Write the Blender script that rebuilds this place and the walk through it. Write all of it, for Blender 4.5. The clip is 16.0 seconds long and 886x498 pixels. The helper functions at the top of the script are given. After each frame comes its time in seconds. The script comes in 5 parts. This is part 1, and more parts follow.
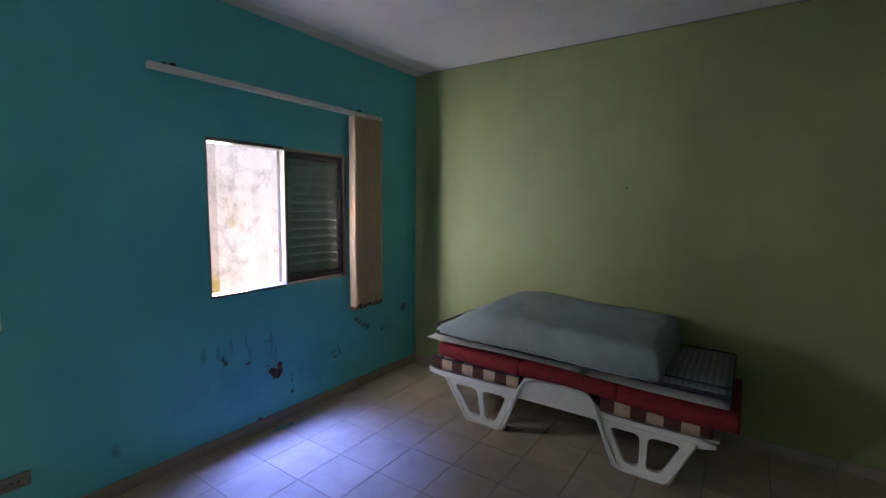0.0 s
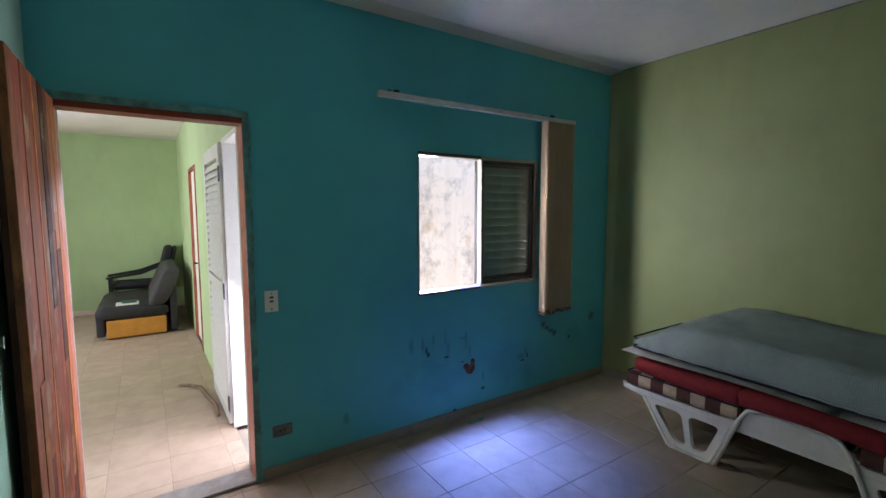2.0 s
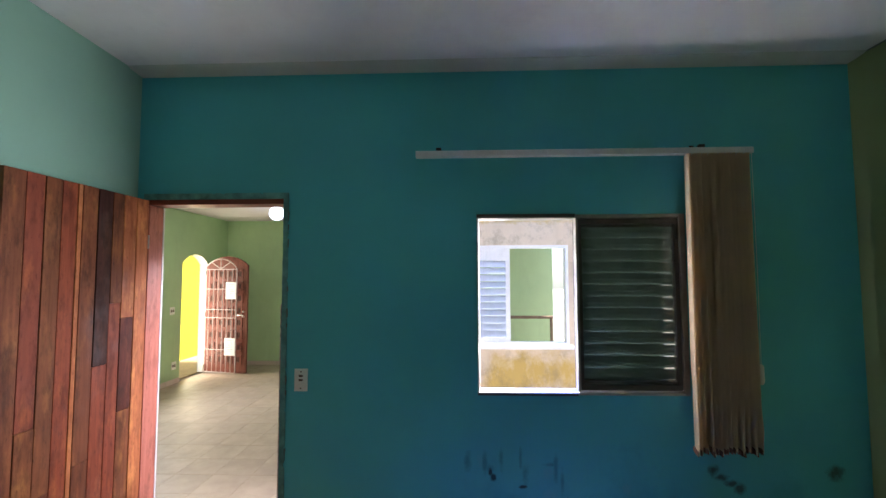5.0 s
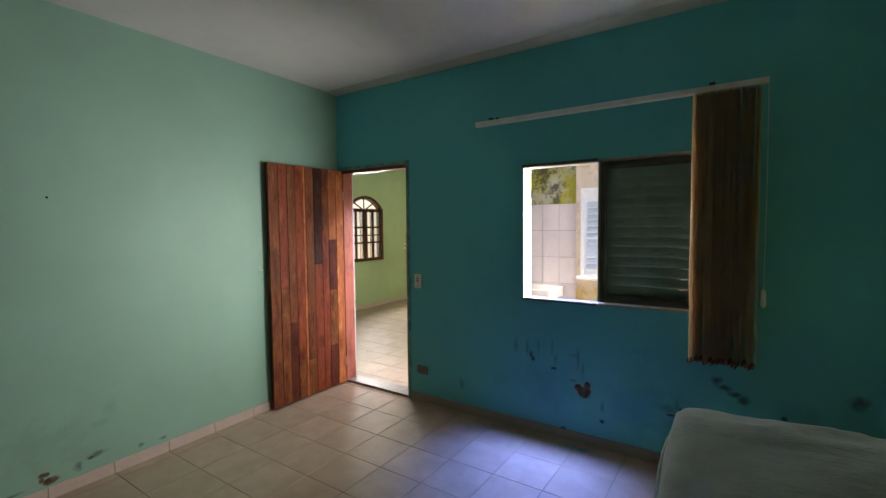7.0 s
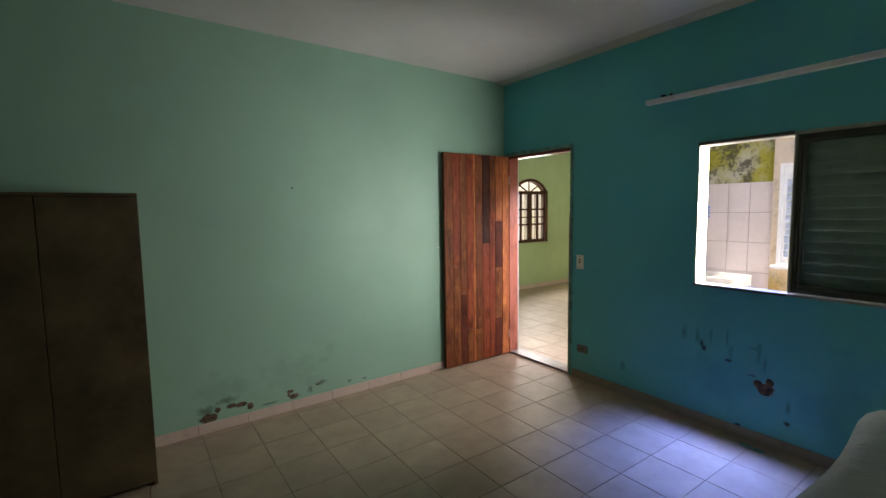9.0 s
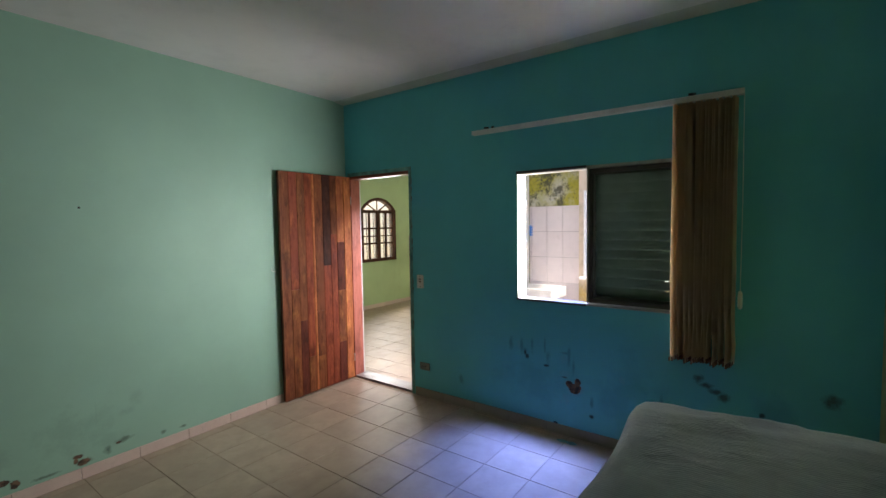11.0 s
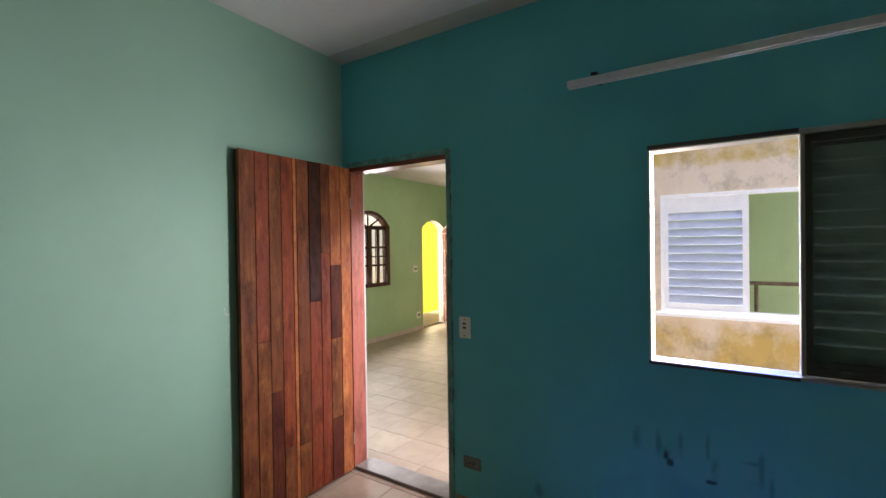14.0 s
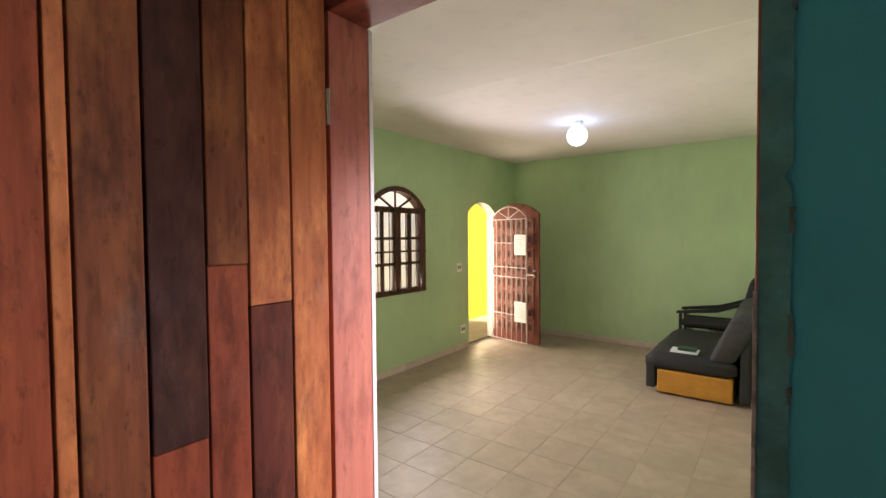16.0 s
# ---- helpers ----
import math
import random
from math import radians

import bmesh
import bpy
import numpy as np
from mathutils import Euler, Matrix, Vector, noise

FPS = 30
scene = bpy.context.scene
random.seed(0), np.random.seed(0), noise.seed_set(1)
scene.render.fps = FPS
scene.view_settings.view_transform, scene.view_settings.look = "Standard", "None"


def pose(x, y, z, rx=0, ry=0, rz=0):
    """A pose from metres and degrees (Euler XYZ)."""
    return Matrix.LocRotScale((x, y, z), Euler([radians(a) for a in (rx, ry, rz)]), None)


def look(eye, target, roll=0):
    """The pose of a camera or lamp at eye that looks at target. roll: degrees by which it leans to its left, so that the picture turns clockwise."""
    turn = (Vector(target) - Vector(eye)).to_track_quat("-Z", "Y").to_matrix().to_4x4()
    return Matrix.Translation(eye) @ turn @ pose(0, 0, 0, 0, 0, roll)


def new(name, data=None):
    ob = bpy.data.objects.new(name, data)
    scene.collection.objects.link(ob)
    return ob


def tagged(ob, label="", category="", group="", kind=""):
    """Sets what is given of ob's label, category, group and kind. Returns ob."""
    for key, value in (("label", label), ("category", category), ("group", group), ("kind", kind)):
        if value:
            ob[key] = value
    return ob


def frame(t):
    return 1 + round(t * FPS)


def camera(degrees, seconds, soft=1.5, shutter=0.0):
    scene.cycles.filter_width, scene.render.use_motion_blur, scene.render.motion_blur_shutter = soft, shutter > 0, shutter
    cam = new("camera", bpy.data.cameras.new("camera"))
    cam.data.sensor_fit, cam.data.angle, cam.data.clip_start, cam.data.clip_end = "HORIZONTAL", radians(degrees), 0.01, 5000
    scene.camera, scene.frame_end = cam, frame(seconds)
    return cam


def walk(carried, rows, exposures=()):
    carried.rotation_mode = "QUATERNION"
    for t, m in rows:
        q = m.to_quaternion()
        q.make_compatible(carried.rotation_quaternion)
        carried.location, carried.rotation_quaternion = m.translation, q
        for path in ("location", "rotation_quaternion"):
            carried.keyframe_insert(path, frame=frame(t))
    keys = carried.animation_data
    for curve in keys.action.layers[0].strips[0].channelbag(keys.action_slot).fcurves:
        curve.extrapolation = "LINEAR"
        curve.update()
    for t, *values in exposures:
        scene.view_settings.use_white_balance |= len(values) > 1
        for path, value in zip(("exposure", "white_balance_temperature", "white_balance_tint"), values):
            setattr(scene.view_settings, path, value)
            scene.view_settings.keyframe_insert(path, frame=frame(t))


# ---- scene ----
cam = camera(89.7, 16.0)
PATH = [
    (0, (-0.036, 0.027, 1.607), (-1.16, 1.67, 1.409), 0.7),
    (0.5, (-0.044, 0.018, 1.583), (-1.333, 1.53, 1.35), 0.3),
    (1, (-0.072, -0.017, 1.579), (-1.491, 1.373, 1.348), 0.1),
    (1.5, (-0.115, -0.071, 1.587), (-1.657, 1.183, 1.366), 0.0),
    (2, (-0.12, -0.098, 1.607), (-1.777, 1.008, 1.429), -0.1),
    (2.5, (-0.131, -0.046, 1.66), (-1.866, 0.945, 1.56), -0.0),
    (3, (-0.159, 0.108, 1.714), (-1.939, 1.021, 1.706), -0.2),
    (3.2, (-0.192, 0.184, 1.719), (-1.982, 1.076, 1.746), -0.3),
    (4.25, (-0.3, 0.84, 1.7), (-2.25, 1.23, 1.83), -0.2),
    (5.3, (-0.246, 1.64, 1.645), (-2.221, 1.342, 1.749), -0.1),
    (5.5, (-0.176, 1.827, 1.648), (-2.12, 1.365, 1.734), -0.0),
    (6, (0.048, 2.22, 1.618), (-1.793, 1.439, 1.661), -0.2),
    (6.5, (0.21, 2.544, 1.594), (-1.543, 1.581, 1.56), -0.5),
    (7, (0.317, 2.852, 1.562), (-1.34, 1.737, 1.456), -0.6),
    (7.5, (0.414, 2.952, 1.577), (-1.132, 1.694, 1.415), -0.7),
    (8, (0.496, 2.954, 1.579), (-0.942, 1.575, 1.399), -0.7),
    (8.2, (0.501, 2.969, 1.575), (-0.871, 1.526, 1.391), -0.8),
    (9.25, (0.49, 3.05, 1.565), (-0.63, 1.41, 1.39), -0.8),
    (10.3, (0.422, 3.083, 1.563), (-0.849, 1.545, 1.428), -0.7),
    (10.5, (0.42, 3.077, 1.584), (-0.964, 1.64, 1.448), -0.9),
    (11, (0.368, 3.097, 1.606), (-1.237, 1.909, 1.493), -0.9),
    (11.5, (0.358, 3.069, 1.638), (-1.398, 2.115, 1.555), -1.0),
    (12, (0.308, 3.032, 1.669), (-1.505, 2.188, 1.633), -1.0),
    (12.5, (0.22, 2.9, 1.653), (-1.579, 2.027, 1.675), -0.9),
    (13, (0.066, 2.577, 1.641), (-1.697, 1.633, 1.673), -0.8),
    (13.5, (-0.234, 2.21, 1.582), (-1.954, 1.188, 1.598), -0.6),
    (14, (-0.547, 1.815, 1.56), (-2.22, 0.719, 1.543), -0.8),
    (14.5, (-0.907, 1.405, 1.554), (-2.545, 0.259, 1.516), -0.8),
    (15, (-1.341, 1.007, 1.544), (-2.959, -0.168, 1.495), -1.1),
    (15.5, (-1.715, 0.639, 1.571), (-3.317, -0.557, 1.512), -0.9),
    (16, (-2.142, 0.39, 1.571), (-3.736, -0.816, 1.509), -0.5),
]
# exposure and light levels
EXPOSURES = [(0.0, 2.38, 5880.0, 22.5), (1.0, 2.12, 5850.0, 17.0), (3.0, 2.32, 5750.0, 14.0), (5.5, 2.32, 5900.0, 12.0), (6.5, 2.06, 6350.0, 11.5), (8.0, 2.0, 6700.0, 12.0),
             (10.5, 2.1, 6450.0, 12.0), (12.5, 2.16, 6150.0, 12.5), (13.5, 2.12, 6100.0, 13.0), (14.5, 1.95, 6550.0, 16.5), (16.0, 2.02, 6500.0, 17.0)]
SKY, SUN, GLOBE = 0.08, 3.2, 0.6
WINDOW, SKYLIGHT, YARD, ARCHED, FRONT = 9.8, 3.3, 5.6, 11.0, 5.5

walk(cam, [(t, look(eye, target, roll)) for t, eye, target, roll in PATH], EXPOSURES)

# ---- world, sun, lamps ----
world = bpy.data.worlds.new("world")
scene.world = world
world.use_nodes = True
wn = world.node_tree
sky = wn.nodes.new("ShaderNodeTexSky")
sky.sky_type, sky.sun_disc = "NISHITA", False
sky.sun_elevation, sky.sun_rotation = radians(77), radians(2)
wn.links.new(sky.outputs[0], wn.nodes["Background"].inputs[0])
wn.nodes["Background"].inputs[1].default_value = SKY
sun = new("sun", bpy.data.lights.new("sun", "SUN"))
sun.data.energy, sun.data.angle, sun.data.color = SUN, radians(5.0), (1.0, 0.93, 0.82)
sun.matrix_world = look((0, 0, 10), Vector((0, 0, 10)) - Vector((math.sin(radians(2)) * math.cos(radians(77)), math.cos(radians(2)) * math.cos(radians(77)), math.sin(radians(77)))))
globe_light = new("globe_light", bpy.data.lights.new("globe_light", "POINT"))
globe_light.data.energy, globe_light.data.shadow_soft_size, globe_light.data.color = GLOBE, 0.07, (0.24, 0.46, 1.0)
globe_light.location = (-6.7, -1.3, 2.56)


def opening_light(name, x0, x1, y0, y1, z0, z1, way, watts, color):
    """Daylight that comes in by an opening."""
    ob = new(name, bpy.data.lights.new(name, "AREA"))
    centre = Vector(((x0 + x1) / 2, (y0 + y1) / 2, (z0 + z1) / 2))
    ob.matrix_world = look(centre, centre + Vector(way))
    ob.data.shape, ob.data.size, ob.data.size_y = "RECTANGLE", max(x1 - x0, y1 - y0), z1 - z0
    ob.data.energy, ob.data.color = watts, color
    return ob


# daylight by the bedroom window: the bright yard, and the blue sky seen steeply upwards
glow_south = opening_light("window_daylight", -2.93, -2.93, 1.5, 1.80, 1.02, 1.98, (0.42, -1.0, -0.12), WINDOW, (1.0, 0.97, 0.92))
glow_south.data.spread = radians(110)
glow_north = opening_light("window_daylight", -2.862, -2.862, 1.5, 1.66, 1.02, 1.98, (0.30, 1.0, -0.10), WINDOW * 0.13, (1.0, 0.97, 0.90))
glow_north.data.spread = radians(110)
steep = opening_light("window_skylight", -2.98, -2.98, 1.5, 2.03, 1.76, 1.96, (0.55, 0.0, -1.85), SKYLIGHT, (0.20, 0.31, 1.0))
steep.data.spread = radians(54)
# daylight by the yard door, the arched window and the front door
opening_light("yard_door_daylight", -3.60, -3.06, 0.45, 0.45, 0.05, 2.05, (0.05, -1, -1.0), YARD, (1.0, 0.90, 0.93)).data.spread = radians(160)
opening_light("arched_window_daylight", -6.28, -5.47, -3.0, -3.0, 0.97, 1.93, (0, 1, -0.1), ARCHED, (1.0, 0.96, 0.92)).data.spread = radians(135)
opening_light("front_door_daylight", -7.9, -7.35, -3.14, -3.14, 0.1, 1.9, (-0.35, 1, 0), FRONT, (1.0, 0.88, 0.62))

# ---- materials ----
def nodes_of(name):
    m = bpy.data.materials.new(name)
    m.use_nodes = True
    t = m.node_tree
    return m, t, t.nodes["Principled BSDF"]


def lk(t, a, b):
    t.links.new(a, b)


def mix(t, fac, a, b, mode="MIX"):
    n = t.nodes.new("ShaderNodeMix")
    n.data_type, n.blend_type = "RGBA", mode
    for sock, v in ((n.inputs["Factor"], fac), (n.inputs[6], a), (n.inputs[7], b)):
        if hasattr(v, "is_linked"):
            lk(t, v, sock)
        elif isinstance(v, (int, float)):
            sock.default_value = v
        else:
            sock.default_value = (*v, 1)
    return n.outputs[2]


def tex(t, scale, detail=4.0, rough=0.55, stretch=(1, 1, 1), kind="ShaderNodeTexNoise", space="Object", shift=None):
    c = t.nodes.new("ShaderNodeTexCoord")
    p = t.nodes.new("ShaderNodeMapping")
    p.inputs["Scale"].default_value = stretch
    lk(t, c.outputs[space], p.inputs[0])
    if shift is not None:
        lk(t, shift, p.inputs["Location"])
    n = t.nodes.new(kind)
    n.inputs["Scale"].default_value = scale
    if kind == "ShaderNodeTexNoise":
        n.inputs["Detail"].default_value, n.inputs["Roughness"].default_value = detail, rough
    lk(t, p.outputs[0], n.inputs["Vector"])
    return n.outputs["Fac" if kind == "ShaderNodeTexNoise" else "Distance"]


def ramp(t, fac, *stops):
    r = t.nodes.new("ShaderNodeValToRGB")
    e = r.color_ramp.elements
    while len(e) < len(stops):
        e.new(0.5)
    for el, (pos, col) in zip(e, stops):
        el.position = pos
        el.color = (col, col, col, 1) if isinstance(col, (int, float)) else (*col, 1)
    lk(t, fac, r.inputs[0])
    return r.outputs[0]


def math_node(t, op, a, b=0.0):
    n = t.nodes.new("ShaderNodeMath")
    n.operation = op
    for sock, v in zip(n.inputs, (a, b)):
        if hasattr(v, "is_linked"):
            lk(t, v, sock)
        else:
            sock.default_value = v
    return n.outputs[0]


def bump(t, bsdf, height, strength=0.3, distance=0.002):
    b = t.nodes.new("ShaderNodeBump")
    b.inputs["Strength"].default_value, b.inputs["Distance"].default_value = strength, distance
    lk(t, height, b.inputs["Height"])
    lk(t, b.outputs[0], bsdf.inputs["Normal"])


def shade(c, k):
    return tuple(min(1.0, v * k) for v in c)


def random_socket(t):
    return t.nodes.new("ShaderNodeObjectInfo").outputs["Random"]


def paint(name, col, rough=0.6, blotch=0.14, grain=1.0):
    """Rolled wall paint: wide soft blotches, fine scuffs, orange-peel relief."""
    m, t, b = nodes_of(name)
    wide = ramp(t, tex(t, 0.9, 5.0, 0.6), (0.3, 0.0), (0.72, 1.0))
    c = mix(t, wide, shade(col, 1 - blotch), shade(col, 1 + blotch * 0.6))
    streak = ramp(t, tex(t, 6.0, 6.0, 0.65, (1, 1, 0.25)), (0.52, 0.0), (0.8, 1.0))
    c = mix(t, math_node(t, "MULTIPLY", streak, 0.35), c, shade(col, 0.72))
    lk(t, c, b.inputs["Base Color"])
    lk(t, math_node(t, "MULTIPLY_ADD", tex(t, 18.0), 0.25), b.inputs["Roughness"])
    b.inputs["Roughness"].default_value = rough
    n = b.inputs["Roughness"].links[0].from_node
    n.inputs[2].default_value = rough - 0.12
    bump(t, b, tex(t, 140.0, 3.0), 0.25 * grain, 0.0015)
    return m


def spots_mask(t, axes, spots, wobble=0.5, scale=14.0):
    """Ragged patches of given centre and half-size on a wall: axes are the two object axes that span it."""
    c = t.nodes.new("ShaderNodeTexCoord")
    sep = t.nodes.new("ShaderNodeSeparateXYZ")
    lk(t, c.outputs["Object"], sep.inputs[0])
    noisy = math_node(t, "MULTIPLY", math_node(t, "SUBTRACT", tex(t, scale, 6.0, 0.65), 0.5), wobble * 4)
    best = None
    for u, v, ru, rv in spots:
        du = math_node(t, "DIVIDE", math_node(t, "SUBTRACT", sep.outputs[axes[0]], u), ru)
        dv = math_node(t, "DIVIDE", math_node(t, "SUBTRACT", sep.outputs[axes[1]], v), rv)
        d = math_node(t, "SQRT", math_node(t, "ADD", math_node(t, "MULTIPLY", du, du), math_node(t, "MULTIPLY", dv, dv)))
        best = d if best is None else math_node(t, "MINIMUM", best, d)
    return math_node(t, "ADD", best, noisy)


def plain(name, col, rough=0.5, metal=0.0, vary=0.12, scale=9.0, relief=0.1, per_object=0.0, stretch=(1, 1, 1)):
    """A plain stuff with grain at two scales."""
    m, t, b = nodes_of(name)
    c = mix(t, ramp(t, tex(t, scale, 5.0, 0.6, stretch), (0.3, 0.0), (0.7, 1.0)), shade(col, 1 - vary), shade(col, 1 + vary))
    c = mix(t, ramp(t, tex(t, scale * 7, 3.0, 0.6, stretch), (0.55, 0.0), (0.85, 0.5)), c, shade(col, 0.7))
    if per_object:
        c = mix(t, math_node(t, "MULTIPLY", random_socket(t), per_object), c, shade(col, 0.6))
    lk(t, c, b.inputs["Base Color"])
    b.inputs["Roughness"].default_value, b.inputs["Metallic"].default_value = rough, metal
    bump(t, b, tex(t, scale * 12, 3.0, 0.6, stretch), relief, 0.001)
    return m


def tile_mat(name, cols, rough, per=0.35, stain=(0.3, 0.24, 0.16), cloud=5.0):
    """Glazed tile: a cloudy print, a tone of its own for each piece, worn dirt."""
    m, t, b = nodes_of(name)
    r = random_socket(t)
    sh = t.nodes.new("ShaderNodeCombineXYZ")
    for k in range(3):
        lk(t, math_node(t, "MULTIPLY", r, 29.0 + 13 * k), sh.inputs[k])
    c = mix(t, ramp(t, tex(t, cloud, 5.0, 0.65, shift=sh.outputs[0]), (0.35, 0.0), (0.68, 1.0)), cols[0], cols[1])
    c = mix(t, math_node(t, "MULTIPLY", r, per), c, cols[2])
    c = mix(t, ramp(t, tex(t, 11.0, 7.0, 0.7, shift=sh.outputs[0]), (0.56, 0.0), (0.8, 0.55)), c, stain)
    lk(t, c, b.inputs["Base Color"])
    n = math_node(t, "MULTIPLY_ADD", tex(t, 9.0, 5.0, shift=sh.outputs[0]), 0.35)
    n.node.inputs[2].default_value = rough - 0.15
    lk(t, n, b.inputs["Roughness"])
    bump(t, b, tex(t, 60.0), 0.12, 0.001)
    return m


def wood(name, dark, light, rough=0.45, axis=2, per=0.75, redder=(0.22, 0.05, 0.03), varnish=0.0):
    """Planks: long grain along an axis, each piece its own tone and stains; varnish leaves glossy patches."""
    m, t, b = nodes_of(name)
    st, wide_st = [15, 15, 15], [7, 7, 7]
    st[axis], wide_st[axis] = 1.1, 2.4
    r = random_socket(t)
    sh = t.nodes.new("ShaderNodeCombineXYZ")
    for k in range(3):
        lk(t, math_node(t, "MULTIPLY", r, 37.0 + 11 * k), sh.inputs[k])
    g = tex(t, 3.0, 7.0, 0.62, st, shift=sh.outputs[0])
    c = mix(t, ramp(t, g, (0.28, 0.0), (0.68, 1.0)), dark, light)
    tone = t.nodes.new("ShaderNodeTexWhiteNoise")
    tone.noise_dimensions = "1D"
    lk(t, math_node(t, "MULTIPLY", r, 91.7), tone.inputs["W"])
    c = mix(t, math_node(t, "MULTIPLY", tone.outputs["Value"], per), c, redder)
    if varnish:
        ochre = ramp(t, tex(t, 2.2, 5.0, 0.6, wide_st, shift=sh.outputs[0]), (0.52, 0.0), (0.68, 0.6))
        c = mix(t, ochre, c, shade((light[0], light[1] * 1.25, light[2]), 1.35))
    fig = ramp(t, tex(t, 1.7, 6.0, 0.66, wide_st, shift=sh.outputs[0]), (0.49, 0.0), (0.66, 0.8))
    c = mix(t, fig, c, shade(dark, 0.55))
    pores = ramp(t, tex(t, 9.0, 4.0, 0.7, wide_st, shift=sh.outputs[0]), (0.57, 0.0), (0.72, 0.6))
    c = mix(t, pores, c, shade(dark, 0.4))
    lk(t, c, b.inputs["Base Color"])
    wear = ramp(t, tex(t, 5.0, 6.0, 0.65, shift=sh.outputs[0]), (0.54, 0.0), (0.66, 1.0))
    n = math_node(t, "MULTIPLY_ADD", wear, -0.32 if varnish else 0.2)
    n.node.inputs[2].default_value = rough + 0.22 if varnish else rough - 0.12
    lk(t, n, b.inputs["Roughness"])
    b.inputs["Specular IOR Level"].default_value = 0.22
    ripple = math_node(t, "ADD", g, math_node(t, "MULTIPLY", tex(t, 34.0, 4.0, 0.6, (1, 1, 2.2)), 0.7 * bool(varnish)))
    bump(t, b, ripple, 0.35, 0.0015)
    return m


BLUE = (0.11, 0.50, 0.56)
M = {}
M["mint"] = paint("mint_paint", (0.315, 0.525, 0.41))
M["olive"] = paint("olive_green_paint", (0.29, 0.33, 0.145))
M["living_green"] = paint("apple_green_paint", (0.47, 0.61, 0.33))
M["ceiling"] = paint("white_ceiling_paint", (0.78, 0.76, 0.76), 0.8, 0.08)
M["ceiling_warm"] = paint("warm_white_ceiling_paint", (0.83, 0.75, 0.74), 0.8, 0.08)
M["cove"] = paint("grey_cream_cove_paint", (0.60, 0.60, 0.54), 0.75)
M["cream"] = paint("cream_paint", (0.75, 0.74, 0.66), 0.7)
M["plaster_light"] = paint("pale_plaster", (0.76, 0.70, 0.60), 0.85)


def blue_wall():
    m, t, b = nodes_of("teal_blue_paint_peeling")
    wide = ramp(t, tex(t, 0.8, 5.0, 0.6), (0.3, 0.0), (0.72, 1.0))
    c = mix(t, wide, shade(BLUE, 0.9), shade(BLUE, 1.12))
    # damp smears: soft streaks that run down, with darker cores where the skin has lifted
    soft_marks = spots_mask(t, (1, 2), [(1.42, 0.64, 0.024, 0.07), (1.515, 0.63, 0.018, 0.08), (1.545, 0.60, 0.03, 0.03), (1.605, 0.65, 0.016, 0.07), (1.71, 0.66, 0.012, 0.09), (1.735, 0.57, 0.026, 0.06),
                                        (1.90, 0.60, 0.016, 0.09), (1.935, 0.53, 0.014, 0.08), (1.87, 0.625, 0.05, 0.012), (2.48, 0.37, 0.06, 0.04), (2.53, 0.41, 0.016, 0.06), (2.07, 0.29, 0.016, 0.06), (0.93, 0.25, 0.03, 0.06)], 0.5, 15.0)
    c = mix(t, ramp(t, soft_marks, (0.2, 0.5), (1.9, 0.0)), c, (0.018, 0.105, 0.15))
    wide_damp = spots_mask(t, (1, 2), [(1.62, 0.40, 0.35, 0.22), (2.30, 0.40, 0.30, 0.25), (2.55, 0.25, 0.2, 0.16), (3.15, 0.45, 0.14, 0.12)], 0.8, 5.0)
    c = mix(t, ramp(t, wide_damp, (0.2, 0.35), (1.2, 0.0)), c, (0.045, 0.25, 0.34))
    cores = spots_mask(t, (1, 2), [(1.545, 0.585, 0.014, 0.025), (1.562, 0.555, 0.02, 0.024), (1.725, 0.507, 0.030, 0.012), (1.865, 0.443, 0.028, 0.009), (2.07, 0.19, 0.022, 0.02), (1.793, 0.078, 0.025, 0.014), (2.50, 0.335, 0.035, 0.010), (2.55, 0.37, 0.01, 0.035), (3.07, 0.445, 0.02, 0.02)], 0.35, 22.0)
    c = mix(t, ramp(t, cores, (0.5, 0.9), (1.15, 0.0)), c, (0.008, 0.03, 0.045))
    pale = spots_mask(t, (1, 2), [(1.855, 0.58, 0.05, 0.05), (1.87, 0.46, 0.05, 0.05), (1.88, 0.28, 0.06, 0.05), (2.28, 0.50, 0.03, 0.04), (1.49, 0.64, 0.02, 0.05)], 0.7, 20.0)
    c = mix(t, ramp(t, pale, (0.3, 0.3), (0.9, 0.0)), c, (0.20, 0.46, 0.52))
    # brown mortar laid bare
    bare = spots_mask(t, (1, 2), [(1.945, 0.372, 0.075, 0.065), (1.905, 0.400, 0.045, 0.035), (1.965, 0.420, 0.035, 0.045)], 0.16, 18.0)
    edge = ramp(t, bare, (0.62, 1.0), (0.7, 0.0))
    core = mix(t, ramp(t, tex(t, 26.0, 4.0), (0.42, 0.0), (0.6, 1.0)), (0.03, 0.018, 0.012), (0.17, 0.092, 0.045))
    rim = ramp(t, bare, (0.68, 0.55), (0.95, 0.0))
    c = mix(t, rim, c, (0.20, 0.42, 0.46))
    c = mix(t, edge, c, core)
    # a long scar where the paint came off the plaster
    scar = spots_mask(t, (1, 2), [(2.74, 0.605, 0.036, 0.034), (2.785, 0.57, 0.045, 0.024), (2.835, 0.54, 0.05, 0.024), (2.88, 0.51, 0.036, 0.036), (3.38, 0.60, 0.055, 0.045)], 0.42, 24.0)
    c = mix(t, ramp(t, scar, (0.3, 0.85), (1.15, 0.0)), c, (0.028, 0.05, 0.052))
    lk(t, c, b.inputs["Base Color"])
    b.inputs["Roughness"].default_value = 0.55
    h = math_node(t, "SUBTRACT", tex(t, 140.0, 3.0), math_node(t, "MULTIPLY", edge, 4.0))
    bump(t, b, h, 0.3, 0.002)
    return m


